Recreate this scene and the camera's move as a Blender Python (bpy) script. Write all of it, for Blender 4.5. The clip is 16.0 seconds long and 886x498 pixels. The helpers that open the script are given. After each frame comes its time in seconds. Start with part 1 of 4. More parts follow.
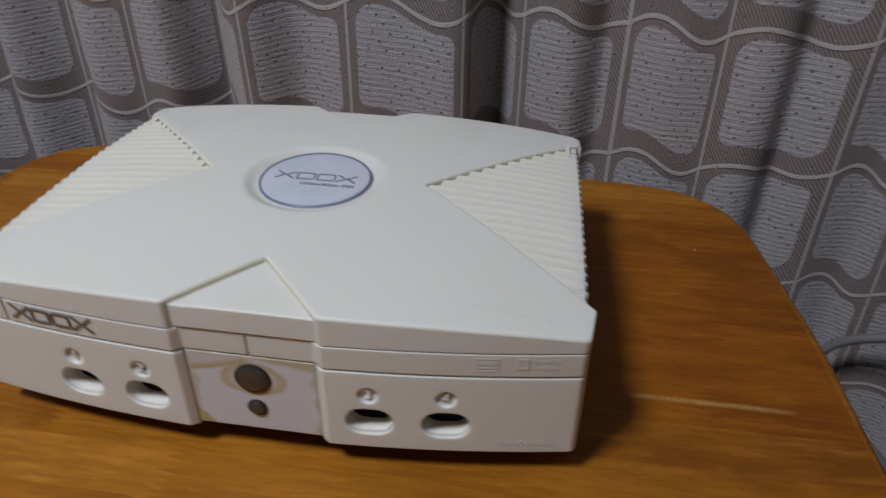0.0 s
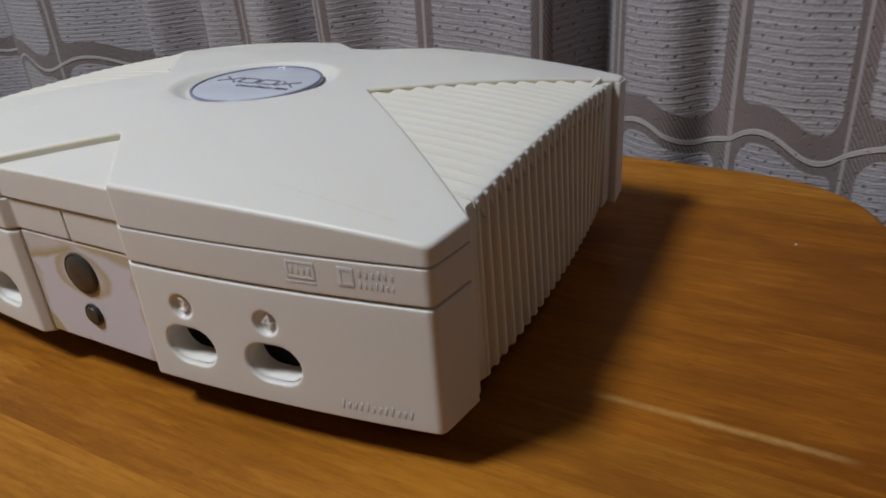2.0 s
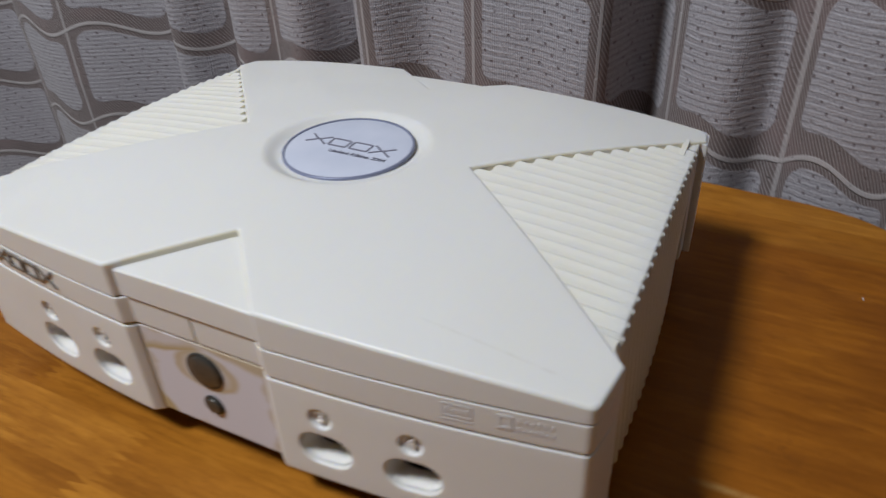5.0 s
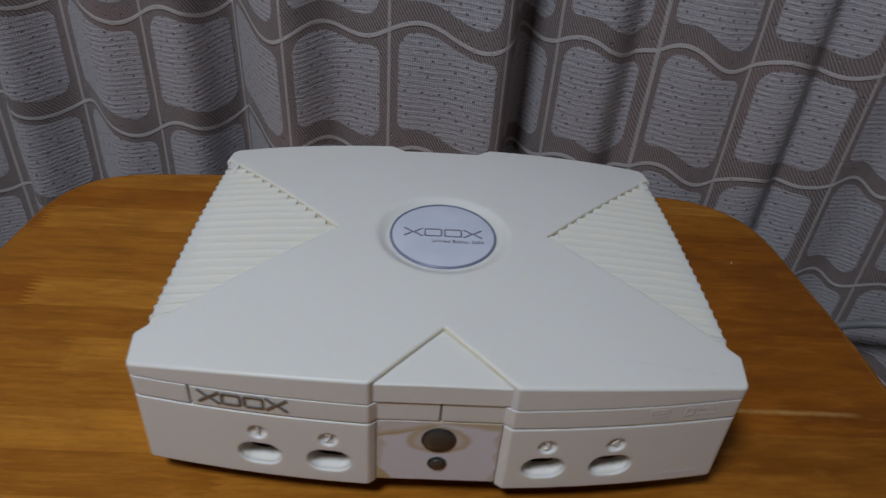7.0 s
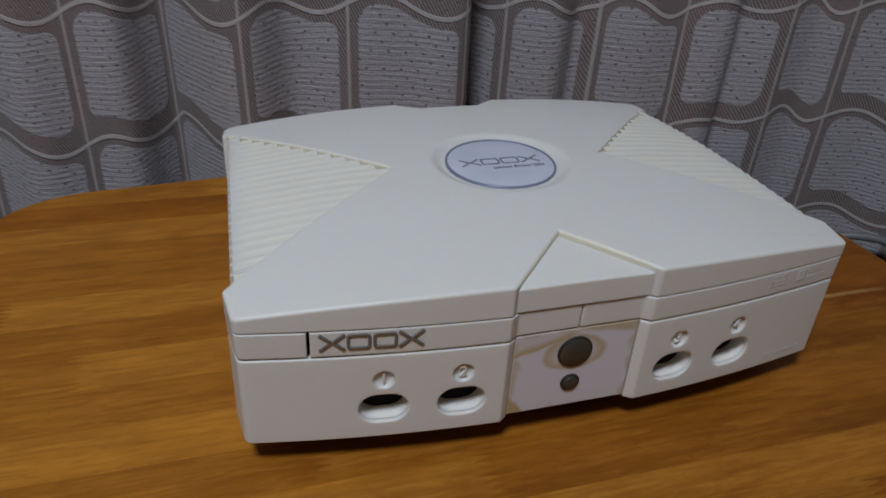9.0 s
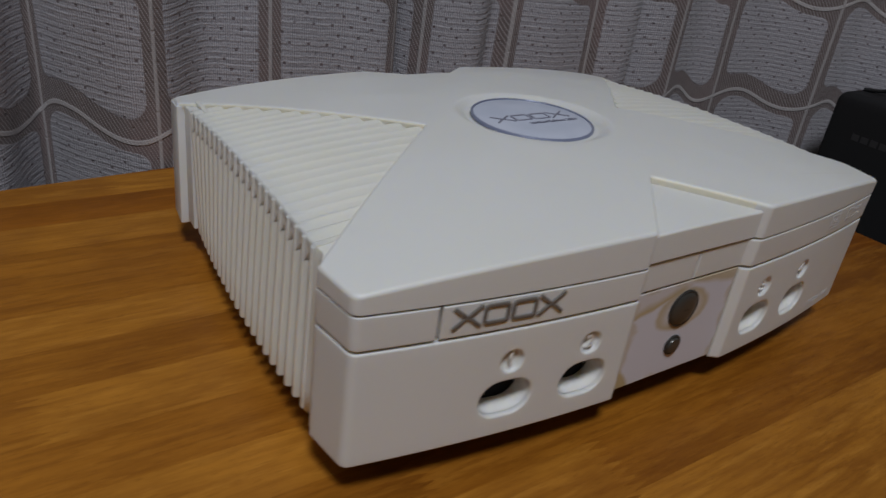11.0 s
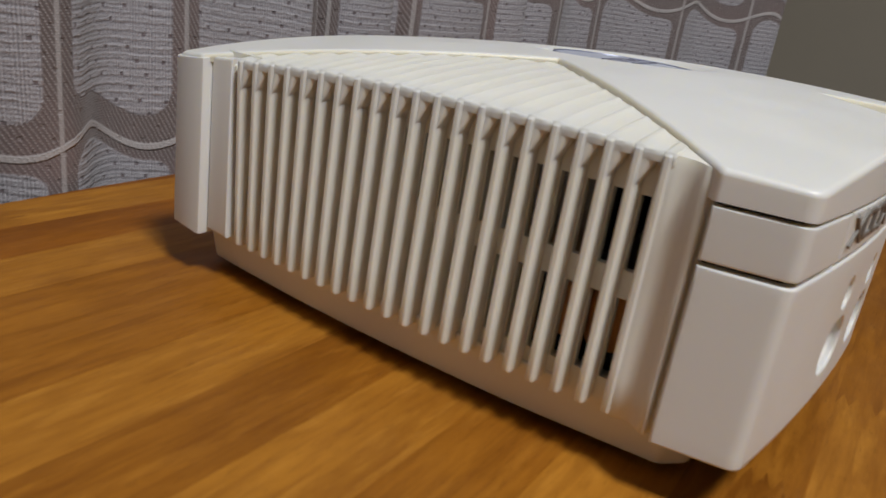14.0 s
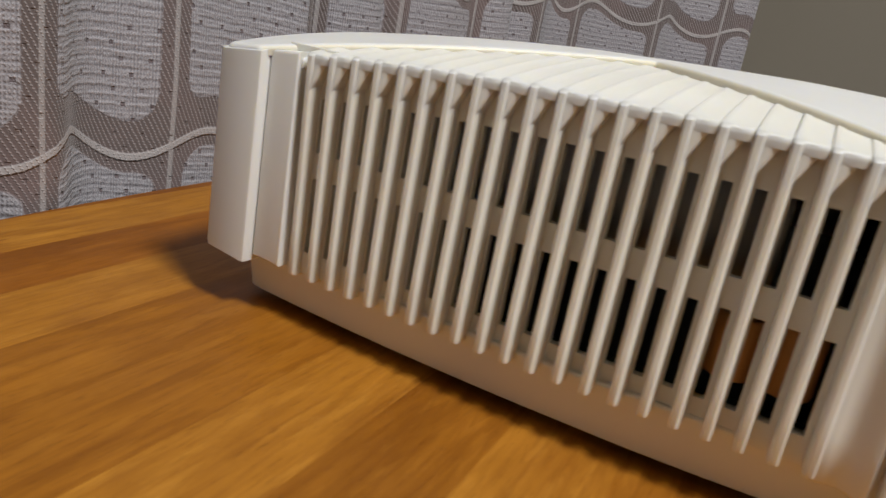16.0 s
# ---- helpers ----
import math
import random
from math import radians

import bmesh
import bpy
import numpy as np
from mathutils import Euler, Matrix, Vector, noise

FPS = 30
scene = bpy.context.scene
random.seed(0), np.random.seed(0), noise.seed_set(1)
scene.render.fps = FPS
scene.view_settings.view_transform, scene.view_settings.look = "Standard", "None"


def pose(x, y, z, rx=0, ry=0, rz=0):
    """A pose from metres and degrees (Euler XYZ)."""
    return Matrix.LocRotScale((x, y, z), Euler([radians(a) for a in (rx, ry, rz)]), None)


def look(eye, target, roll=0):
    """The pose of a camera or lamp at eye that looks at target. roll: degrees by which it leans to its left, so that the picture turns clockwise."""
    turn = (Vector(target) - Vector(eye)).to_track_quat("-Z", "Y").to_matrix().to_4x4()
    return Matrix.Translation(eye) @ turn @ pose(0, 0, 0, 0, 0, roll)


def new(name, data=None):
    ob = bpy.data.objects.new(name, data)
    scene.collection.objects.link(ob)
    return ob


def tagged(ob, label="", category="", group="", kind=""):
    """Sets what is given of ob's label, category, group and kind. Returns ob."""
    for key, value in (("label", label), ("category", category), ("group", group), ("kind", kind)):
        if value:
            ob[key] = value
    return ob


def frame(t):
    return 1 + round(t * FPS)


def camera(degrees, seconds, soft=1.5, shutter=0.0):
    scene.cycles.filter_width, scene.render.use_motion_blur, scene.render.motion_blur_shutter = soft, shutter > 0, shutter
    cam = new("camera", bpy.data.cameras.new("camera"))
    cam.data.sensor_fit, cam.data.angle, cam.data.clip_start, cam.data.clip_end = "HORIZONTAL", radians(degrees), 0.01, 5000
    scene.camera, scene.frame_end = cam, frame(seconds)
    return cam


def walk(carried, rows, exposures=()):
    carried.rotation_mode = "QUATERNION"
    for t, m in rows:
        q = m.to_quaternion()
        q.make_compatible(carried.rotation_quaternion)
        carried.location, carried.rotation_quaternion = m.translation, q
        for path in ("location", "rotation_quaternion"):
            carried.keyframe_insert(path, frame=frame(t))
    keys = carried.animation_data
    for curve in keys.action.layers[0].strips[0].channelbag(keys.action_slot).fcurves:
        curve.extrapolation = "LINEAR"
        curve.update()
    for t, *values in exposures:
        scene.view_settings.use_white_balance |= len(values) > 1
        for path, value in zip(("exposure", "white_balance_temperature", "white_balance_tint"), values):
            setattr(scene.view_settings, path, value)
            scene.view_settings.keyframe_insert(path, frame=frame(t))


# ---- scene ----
cam = camera(61.8, 16.0, soft=1.5, shutter=0.8)
PATH = [
    (0, (0.1303, -0.3732, 0.3098), (-0.1137, 1.2657, -0.8111), 0.56),
    (0.5, (0.1839, -0.3493, 0.2686), (-0.2549, 1.2853, -0.7986), -1.00),
    (1, (0.2195, -0.3239, 0.2268), (-0.4131, 1.2679, -0.8042), -3.79),
    (1.5, (0.2505, -0.3020, 0.2080), (-0.5313, 1.2626, -0.7628), -3.50),
    (2, (0.2625, -0.2814, 0.1910), (-0.6404, 1.2484, -0.7282), -4.29),
    (2.5, (0.2696, -0.2665, 0.1698), (-0.7276, 1.1982, -0.7587), -4.65),
    (3, (0.2731, -0.2521, 0.1625), (-0.7773, 1.1745, -0.7661), -5.80),
    (3.5, (0.2674, -0.2437, 0.1699), (-0.7801, 1.1803, -0.7645), -5.63),
    (4, (0.2580, -0.2415, 0.1803), (-0.7627, 1.1830, -0.7846), -5.61),
    (4.5, (0.2294, -0.2506, 0.2225), (-0.6856, 1.1873, -0.8244), -3.39),
    (5, (0.1949, -0.2772, 0.2636), (-0.5847, 1.1759, -0.8677), -2.77),
    (5.2, (0.1785, -0.2926, 0.2787), (-0.5184, 1.1678, -0.8969), -2.44),
    (7.3, (-0.0480, -0.3865, 0.3740), (0.1119, 1.1965, -0.8371), 4.97),
    (7.5, (-0.0650, -0.3954, 0.3673), (0.1303, 1.2146, -0.8035), 4.87),
    (8, (-0.1038, -0.4084, 0.3393), (0.2034, 1.2327, -0.7615), 3.89),
    (8.5, (-0.1331, -0.3957, 0.3095), (0.2920, 1.2484, -0.7471), 3.12),
    (9, (-0.1536, -0.3759, 0.2843), (0.3778, 1.2411, -0.7659), 3.55),
    (9.2, (-0.1583, -0.3711, 0.2748), (0.4198, 1.2359, -0.7663), 4.00),
    (11.3, (-0.2732, -0.2736, 0.2046), (0.8512, 1.1067, -0.7030), 8.30),
    (11.5, (-0.2815, -0.2655, 0.1966), (0.8725, 1.1048, -0.6863), 8.10),
    (12, (-0.3060, -0.2352, 0.1822), (0.9306, 1.0884, -0.6579), 6.89),
    (12.5, (-0.3299, -0.1984, 0.1678), (1.0107, 1.0720, -0.5882), 7.56),
    (13, (-0.3350, -0.1700, 0.1379), (1.0870, 1.0112, -0.6108), 7.69),
    (13.5, (-0.3378, -0.1491, 0.1226), (1.1920, 0.9219, -0.5773), 9.13),
    (14, (-0.3376, -0.1274, 0.1212), (1.2794, 0.8346, -0.5402), 8.61),
    (14.5, (-0.3417, -0.1027, 0.1171), (1.3331, 0.7916, -0.4944), 9.46),
    (15, (-0.3424, -0.0900, 0.1155), (1.3391, 0.7999, -0.4812), 9.79),
    (15.5, (-0.3354, -0.0760, 0.1079), (1.3797, 0.7599, -0.4719), 10.42),
    (16, (-0.3335, -0.0580, 0.1040), (1.4024, 0.7241, -0.4892), 10.24),
]
EXPOSURES = [(0.0, -0.27, 6450, 10), (1.0, -0.27, 6550, 10), (1.5, -0.12, 6600, 10), (2.0, -0.02, 6600, 10), (3.0, 0.26, 6600, 10), (4.0, 0.37, 6550, 10), (4.5, 0.32, 6550, 10), (5.0, 0.15, 6450, 10), (7.3, -0.58, 6200, 10), (9.0, -0.54, 6200, 10), (11.5, -0.64, 6400, 10), (12.5, -0.53, 6500, 10), (13.5, -0.09, 6700, 10), (14.5, 0.22, 6900, 10), (16.0, 0.42, 7000, 10)]
walk(cam, [(t, look(eye, target, roll)) for t, eye, target, roll in PATH], EXPOSURES)

# ---- world and light ----
from mathutils.geometry import delaunay_2d_cdt

world = bpy.data.worlds.new("world")
scene.world = world
world.use_nodes = True
world.node_tree.nodes["Background"].inputs[0].default_value = (0.35, 0.38, 0.45, 1)
world.node_tree.nodes["Background"].inputs[1].default_value = 0.01

FLOOR_Z, CEIL_Z = -0.70, 1.72
LAMP_X, LAMP_Y = -0.52, -0.78
lamp_data = bpy.data.lights.new("ceiling_lamp_light", "AREA")
lamp_data.shape, lamp_data.size, lamp_data.energy = "DISK", 0.36, 33.0
lamp_data.color = (0.93, 0.97, 1.02)
lamp = new("ceiling_lamp_light", lamp_data)
lamp.matrix_world = pose(LAMP_X, LAMP_Y, CEIL_Z - 0.10)


# ---- materials ----
def material(name, base, rough=0.5, metal=0.0, spec=0.5):
    m = bpy.data.materials.new(name)
    m.use_nodes = True
    b = m.node_tree.nodes["Principled BSDF"]
    b.inputs["Base Color"].default_value = (*base, 1)
    b.inputs["Roughness"].default_value = rough
    b.inputs["Metallic"].default_value = metal
    b.inputs["Specular IOR Level"].default_value = spec
    return m, m.node_tree, b


def math_node(nt, op, a, b=None, c=None):
    n = nt.nodes.new("ShaderNodeMath")
    n.operation = op
    for k, v in enumerate((a, b, c)):
        if v is None:
            continue
        if isinstance(v, (int, float)):
            n.inputs[k].default_value = v
        else:
            nt.links.new(v, n.inputs[k])
    return n.outputs[0]


def mix_color(nt, fac, a, b, blend="MIX"):
    n = nt.nodes.new("ShaderNodeMix")
    n.data_type, n.blend_type = "RGBA", blend
    for sock, v in ((n.inputs[0], fac), (n.inputs[6], a), (n.inputs[7], b)):
        if isinstance(v, (int, float)):
            sock.default_value = v
        elif isinstance(v, tuple):
            sock.default_value = (*v, 1)
        else:
            nt.links.new(v, sock)
    return n.outputs[2]


def noise_node(nt, vec, scale, detail=4.0, rough=0.5):
    n = nt.nodes.new("ShaderNodeTexNoise")
    n.inputs["Scale"].default_value, n.inputs["Detail"].default_value, n.inputs["Roughness"].default_value = scale, detail, rough
    if vec is not None:
        nt.links.new(vec, n.inputs["Vector"])
    return n.outputs["Fac"]


def remap(nt, v, a, b, c=0.0, d=1.0):
    n = nt.nodes.new("ShaderNodeMapRange")
    nt.links.new(v, n.inputs[0])
    for k, x in enumerate((a, b, c, d)):
        n.inputs[k + 1].default_value = x
    return n.outputs[0]


def bump(nt, b, height, strength, distance):
    n = nt.nodes.new("ShaderNodeBump")
    n.inputs["Strength"].default_value, n.inputs["Distance"].default_value = strength, distance
    nt.links.new(height, n.inputs["Height"])
    nt.links.new(n.outputs[0], b.inputs["Normal"])


def coords(nt, which="Object"):
    return nt.nodes.new("ShaderNodeTexCoord").outputs[which]


def scaled(nt, vec, sx, sy, sz):
    n = nt.nodes.new("ShaderNodeMapping")
    n.inputs["Scale"].default_value = (sx, sy, sz)
    nt.links.new(vec, n.inputs["Vector"])
    return n.outputs[0]


def plastic(name, base, aged, amount, rough=0.42):
    """Moulded plastic with fine spark texture, faint smudges and patches of yellowing."""
    m, nt, b = material(name, base, rough)
    co = coords(nt)
    patches = remap(nt, noise_node(nt, co, 14.0, 3.0), 0.42, 0.72)
    colour = mix_color(nt, math_node(nt, "MULTIPLY", patches, amount), base, aged)
    dirt = remap(nt, noise_node(nt, co, 60.0, 5.0, 0.7), 0.62, 0.85, 0.0, 0.12)
    colour = mix_color(nt, dirt, colour, (aged[0] * 0.75, aged[1] * 0.72, aged[2] * 0.65))
    nt.links.new(colour, b.inputs["Base Color"])
    nt.links.new(remap(nt, noise_node(nt, co, 35.0, 3.0), 0.3, 0.7, rough - 0.06, rough + 0.08), b.inputs["Roughness"])
    b.inputs["Subsurface Weight"].default_value = 0.35
    b.inputs["Subsurface Radius"].default_value = (1.0, 0.85, 0.55)
    b.inputs["Subsurface Scale"].default_value = 0.004
    bump(nt, b, noise_node(nt, co, 2600.0, 2.0), 0.12, 0.0002)
    return m


CREAM = plastic("cream_plastic", (0.675, 0.674, 0.656), (0.665, 0.648, 0.585), 0.22)
AGED = plastic("aged_cream_plastic", (0.72, 0.705, 0.645), (0.70, 0.67, 0.56), 0.3)
YELLOWED = plastic("yellowed_plastic", (0.70, 0.66, 0.55), (0.64, 0.58, 0.43), 0.4)
WHITE = plastic("white_plastic", (0.78, 0.77, 0.74), (0.74, 0.70, 0.60), 0.2)
RUBBER = material("black_rubber", (0.012, 0.012, 0.012), 0.7)[0]
# black of the sockets, and of the added sheets that shade the seams
SOCKET_SEAM_BLACK = material("black_socket_and_seam_shade", (0.003, 0.003, 0.0035), 0.6, 0.0, 0.1)[0]
STEEL = material("galvanised_steel", (0.30, 0.30, 0.31), 0.45, 1.0)[0]
COPPER = material("copper_winding", (0.85, 0.42, 0.14), 0.45)[0]
BOARD = material("circuit_board", (0.01, 0.03, 0.015), 0.5)[0]


def stained_panel():
    m, nt, b = material("lavender_panel_plastic", (0.62, 0.58, 0.66), 0.38)
    co = coords(nt)
    sep = nt.nodes.new("ShaderNodeSeparateXYZ")
    nt.links.new(co, sep.inputs[0])
    x, z = sep.outputs[0], sep.outputs[2]
    wob = math_node(nt, "MULTIPLY", math_node(nt, "SUBTRACT", noise_node(nt, co, 90.0, 3.0), 0.5), 0.016)
    # yellowing creeps in from the moulded edges, in tongues, and as crescents beside the power button
    ex = math_node(nt, "SUBTRACT", 0.0325, math_node(nt, "ABSOLUTE", x))
    ez = math_node(nt, "MINIMUM", math_node(nt, "SUBTRACT", 0.069, z), math_node(nt, "SUBTRACT", z, 0.017))
    edge = math_node(nt, "ADD", math_node(nt, "MINIMUM", ex, ez), wob)
    stain = remap(nt, edge, 0.0026, 0.0)
    dx = math_node(nt, "MULTIPLY", x, 0.66)
    dz = math_node(nt, "SUBTRACT", z, 0.053)
    rad = math_node(nt, "SQRT", math_node(nt, "ADD", math_node(nt, "MULTIPLY", dx, dx), math_node(nt, "MULTIPLY", dz, dz)))
    small = math_node(nt, "MULTIPLY", wob, 0.25)
    radw = math_node(nt, "ADD", rad, small)
    halo = math_node(nt, "MULTIPLY", remap(nt, radw, 0.0118, 0.0100), remap(nt, radw, 0.0070, 0.0098, 0.35, 1.0))
    line = math_node(nt, "ADD", math_node(nt, "ADD", math_node(nt, "SUBTRACT", z, 0.0635), math_node(nt, "MULTIPLY", x, -0.27)), small)
    tongue = math_node(nt, "MULTIPLY", remap(nt, line, -0.0008, 0.0010), remap(nt, line, 0.0012, 0.0050, 1.0, 0.25))
    tongue = math_node(nt, "MULTIPLY", tongue, remap(nt, x, 0.004, -0.004))
    right = math_node(nt, "MULTIPLY", remap(nt, math_node(nt, "ADD", math_node(nt, "ADD", z, math_node(nt, "MULTIPLY", x, 0.15)), small), 0.0655, 0.0680), 0.8)
    corner = math_node(nt, "ADD", math_node(nt, "ADD", x, math_node(nt, "MULTIPLY", z, 0.75)), wob)
    streak = remap(nt, corner, -0.0085, -0.0115)
    fac = math_node(nt, "MAXIMUM", math_node(nt, "MAXIMUM", math_node(nt, "MULTIPLY", stain, 0.55), math_node(nt, "MULTIPLY", halo, 0.85)), math_node(nt, "MAXIMUM", tongue, math_node(nt, "MAXIMUM", right, streak)))
    nt.links.new(mix_color(nt, fac, (0.61, 0.60, 0.655), (0.44, 0.35, 0.20)), b.inputs["Base Color"])
    bump(nt, b, noise_node(nt, co, 2600.0, 2.0), 0.1, 0.0002)
    return m


LAVENDER = stained_panel()


def badge_material():
    m, nt, b = material("pearl_badge", (0.53, 0.57, 0.67), 0.25, 0.0)
    co = coords(nt)
    nt.links.new(mix_color(nt, remap(nt, noise_node(nt, co, 30.0, 3.0), 0.35, 0.65), (0.50, 0.54, 0.65), (0.56, 0.59, 0.69)), b.inputs["Base Color"])
    bump(nt, b, noise_node(nt, co, 900.0, 2.0), 0.05, 0.0002)
    return m


BADGE = badge_material()
BADGE_RING = material("blue_grey_metal", (0.20, 0.22, 0.32), 0.3, 0.2)[0]
INK = material("dark_grey_print", (0.16, 0.16, 0.21), 0.4)[0]
LOGO_GREY = material("grey_recessed_print", (0.15, 0.135, 0.12), 0.45)[0]
BUTTON = material("smoky_grey_button", (0.065, 0.063, 0.056), 0.28, 0.3)[0]
BUTTON_RIM = material("dark_grey_rim", (0.035, 0.033, 0.03), 0.4, 0.2)[0]


def wood(name, light, mid, dark, rough=0.50):
    m, nt, b = material(name, mid, rough)
    info = nt.nodes.new("ShaderNodeObjectInfo")
    geo = nt.nodes.new("ShaderNodeNewGeometry")
    rnd = info.outputs["Random"]
    shift = nt.nodes.new("ShaderNodeVectorMath")
    shift.operation = "MULTIPLY_ADD"
    comb = nt.nodes.new("ShaderNodeCombineXYZ")
    for k in range(3):
        nt.links.new(rnd, comb.inputs[k])
    nt.links.new(comb.outputs[0], shift.inputs[0])
    shift.inputs[1].default_value = (7.3, 5.1, 3.7)
    nt.links.new(geo.outputs["Position"], shift.inputs[2])
    p = shift.outputs[0]
    broad = noise_node(nt, scaled(nt, p, 9.0, 34.0, 34.0), 1.0, 4.0, 0.55)
    blotch = noise_node(nt, scaled(nt, geo.outputs["Position"], 15.0, 48.0, 48.0), 1.0, 5.0, 0.65)
    grain = noise_node(nt, scaled(nt, p, 42.0, 420.0, 420.0), 1.0, 4.0, 0.65)
    streak = noise_node(nt, scaled(nt, p, 14.0, 260.0, 260.0), 1.0, 3.0, 0.6)
    pores = noise_node(nt, scaled(nt, p, 150.0, 900.0, 900.0), 1.0, 2.0, 0.5)
    fleck = noise_node(nt, scaled(nt, p, 26.0, 190.0, 190.0), 1.0, 5.0, 0.65)
    tone = math_node(nt, "ADD", math_node(nt, "MULTIPLY", rnd, 0.20), math_node(nt, "ADD", math_node(nt, "MULTIPLY", broad, 0.62), math_node(nt, "MULTIPLY", blotch, 0.75)))
    base = mix_color(nt, remap(nt, tone, 0.46, 1.06), dark, light)
    base = mix_color(nt, remap(nt, grain, 0.46, 0.64, 0.0, 0.34), base, dark)
    base = mix_color(nt, remap(nt, streak, 0.48, 0.64, 0.0, 0.38), base, dark)
    base = mix_color(nt, remap(nt, fleck, 0.52, 0.68, 0.0, 0.5), base, (light[0] * 1.12, light[1] * 1.2, light[2] * 1.5))
    base = mix_color(nt, remap(nt, pores, 0.60, 0.74, 0.0, 0.28), base, (dark[0] * 0.45, dark[1] * 0.4, dark[2] * 0.4))
    # one pale streak along the grain and a dark smudge, on the table's open end
    where = nt.nodes.new("ShaderNodeSeparateXYZ")
    nt.links.new(geo.outputs["Position"], where.inputs[0])
    px, py = where.outputs[0], where.outputs[1]
    off = math_node(nt, "ABSOLUTE", math_node(nt, "ADD", py, math_node(nt, "ADD", 0.0505, math_node(nt, "MULTIPLY", noise_node(nt, geo.outputs["Position"], 60.0, 2.0), 0.0016))))
    pale = math_node(nt, "MULTIPLY", remap(nt, off, 0.0026, 0.0004), math_node(nt, "MULTIPLY", remap(nt, px, 0.186, 0.200), remap(nt, px, 0.288, 0.272)))
    pale = math_node(nt, "MULTIPLY", pale, remap(nt, noise_node(nt, geo.outputs["Position"], 130.0, 3.0), 0.3, 0.6, 0.12, 0.42))
    base = mix_color(nt, pale, base, (0.66, 0.45, 0.17))
    ax, ay = math_node(nt, "SUBTRACT", px, 0.220), math_node(nt, "ADD", py, 0.021)
    near = math_node(nt, "SQRT", math_node(nt, "ADD", math_node(nt, "MULTIPLY", ax, ax), math_node(nt, "MULTIPLY", ay, ay)))
    smudge = math_node(nt, "MULTIPLY", remap(nt, near, 0.016, 0.004), remap(nt, noise_node(nt, geo.outputs["Position"], 160.0, 4.0, 0.6), 0.48, 0.62, 0.0, 0.5))
    base = mix_color(nt, smudge, base, (0.12, 0.035, 0.006))
    nt.links.new(base, b.inputs["Base Color"])
    nt.links.new(remap(nt, noise_node(nt, p, 30.0, 3.0), 0.3, 0.7, rough - 0.05, rough + 0.1), b.inputs["Roughness"])
    bump(nt, b, math_node(nt, "ADD", math_node(nt, "MULTIPLY", grain, 0.6), math_node(nt, "MULTIPLY", pores, -0.5)), 0.12, 0.0006)
    b.inputs["Coat Weight"].default_value = 0.14
    b.inputs["Coat Roughness"].default_value = 0.28
    # fibres along the strips: a broad sheen across them
    b.inputs["Specular IOR Level"].default_value = 1.0
    b.inputs["Specular Tint"].default_value = (1.0, 0.44, 0.06, 1)
    b.inputs["Anisotropic"].default_value = 0.7
    across = nt.nodes.new("ShaderNodeCombineXYZ")
    across.inputs[1].default_value = 1.0
    nt.links.new(across.outputs[0], b.inputs["Tangent"])
    return m


WOOD = wood("varnished_rubberwood", (0.345, 0.130, 0.0135), (0.28, 0.10, 0.012), (0.130, 0.038, 0.0042))
WOOD_PALE = wood("yellow_rubberwood", (0.435, 0.180, 0.0215), (0.32, 0.13, 0.016), (0.175, 0.056, 0.0068))
# redder strips; at the east end this also stands in for weaker light
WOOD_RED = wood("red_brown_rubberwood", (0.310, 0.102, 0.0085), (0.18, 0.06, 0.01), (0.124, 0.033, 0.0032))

CELL_U, CELL_V = 0.105, 0.122


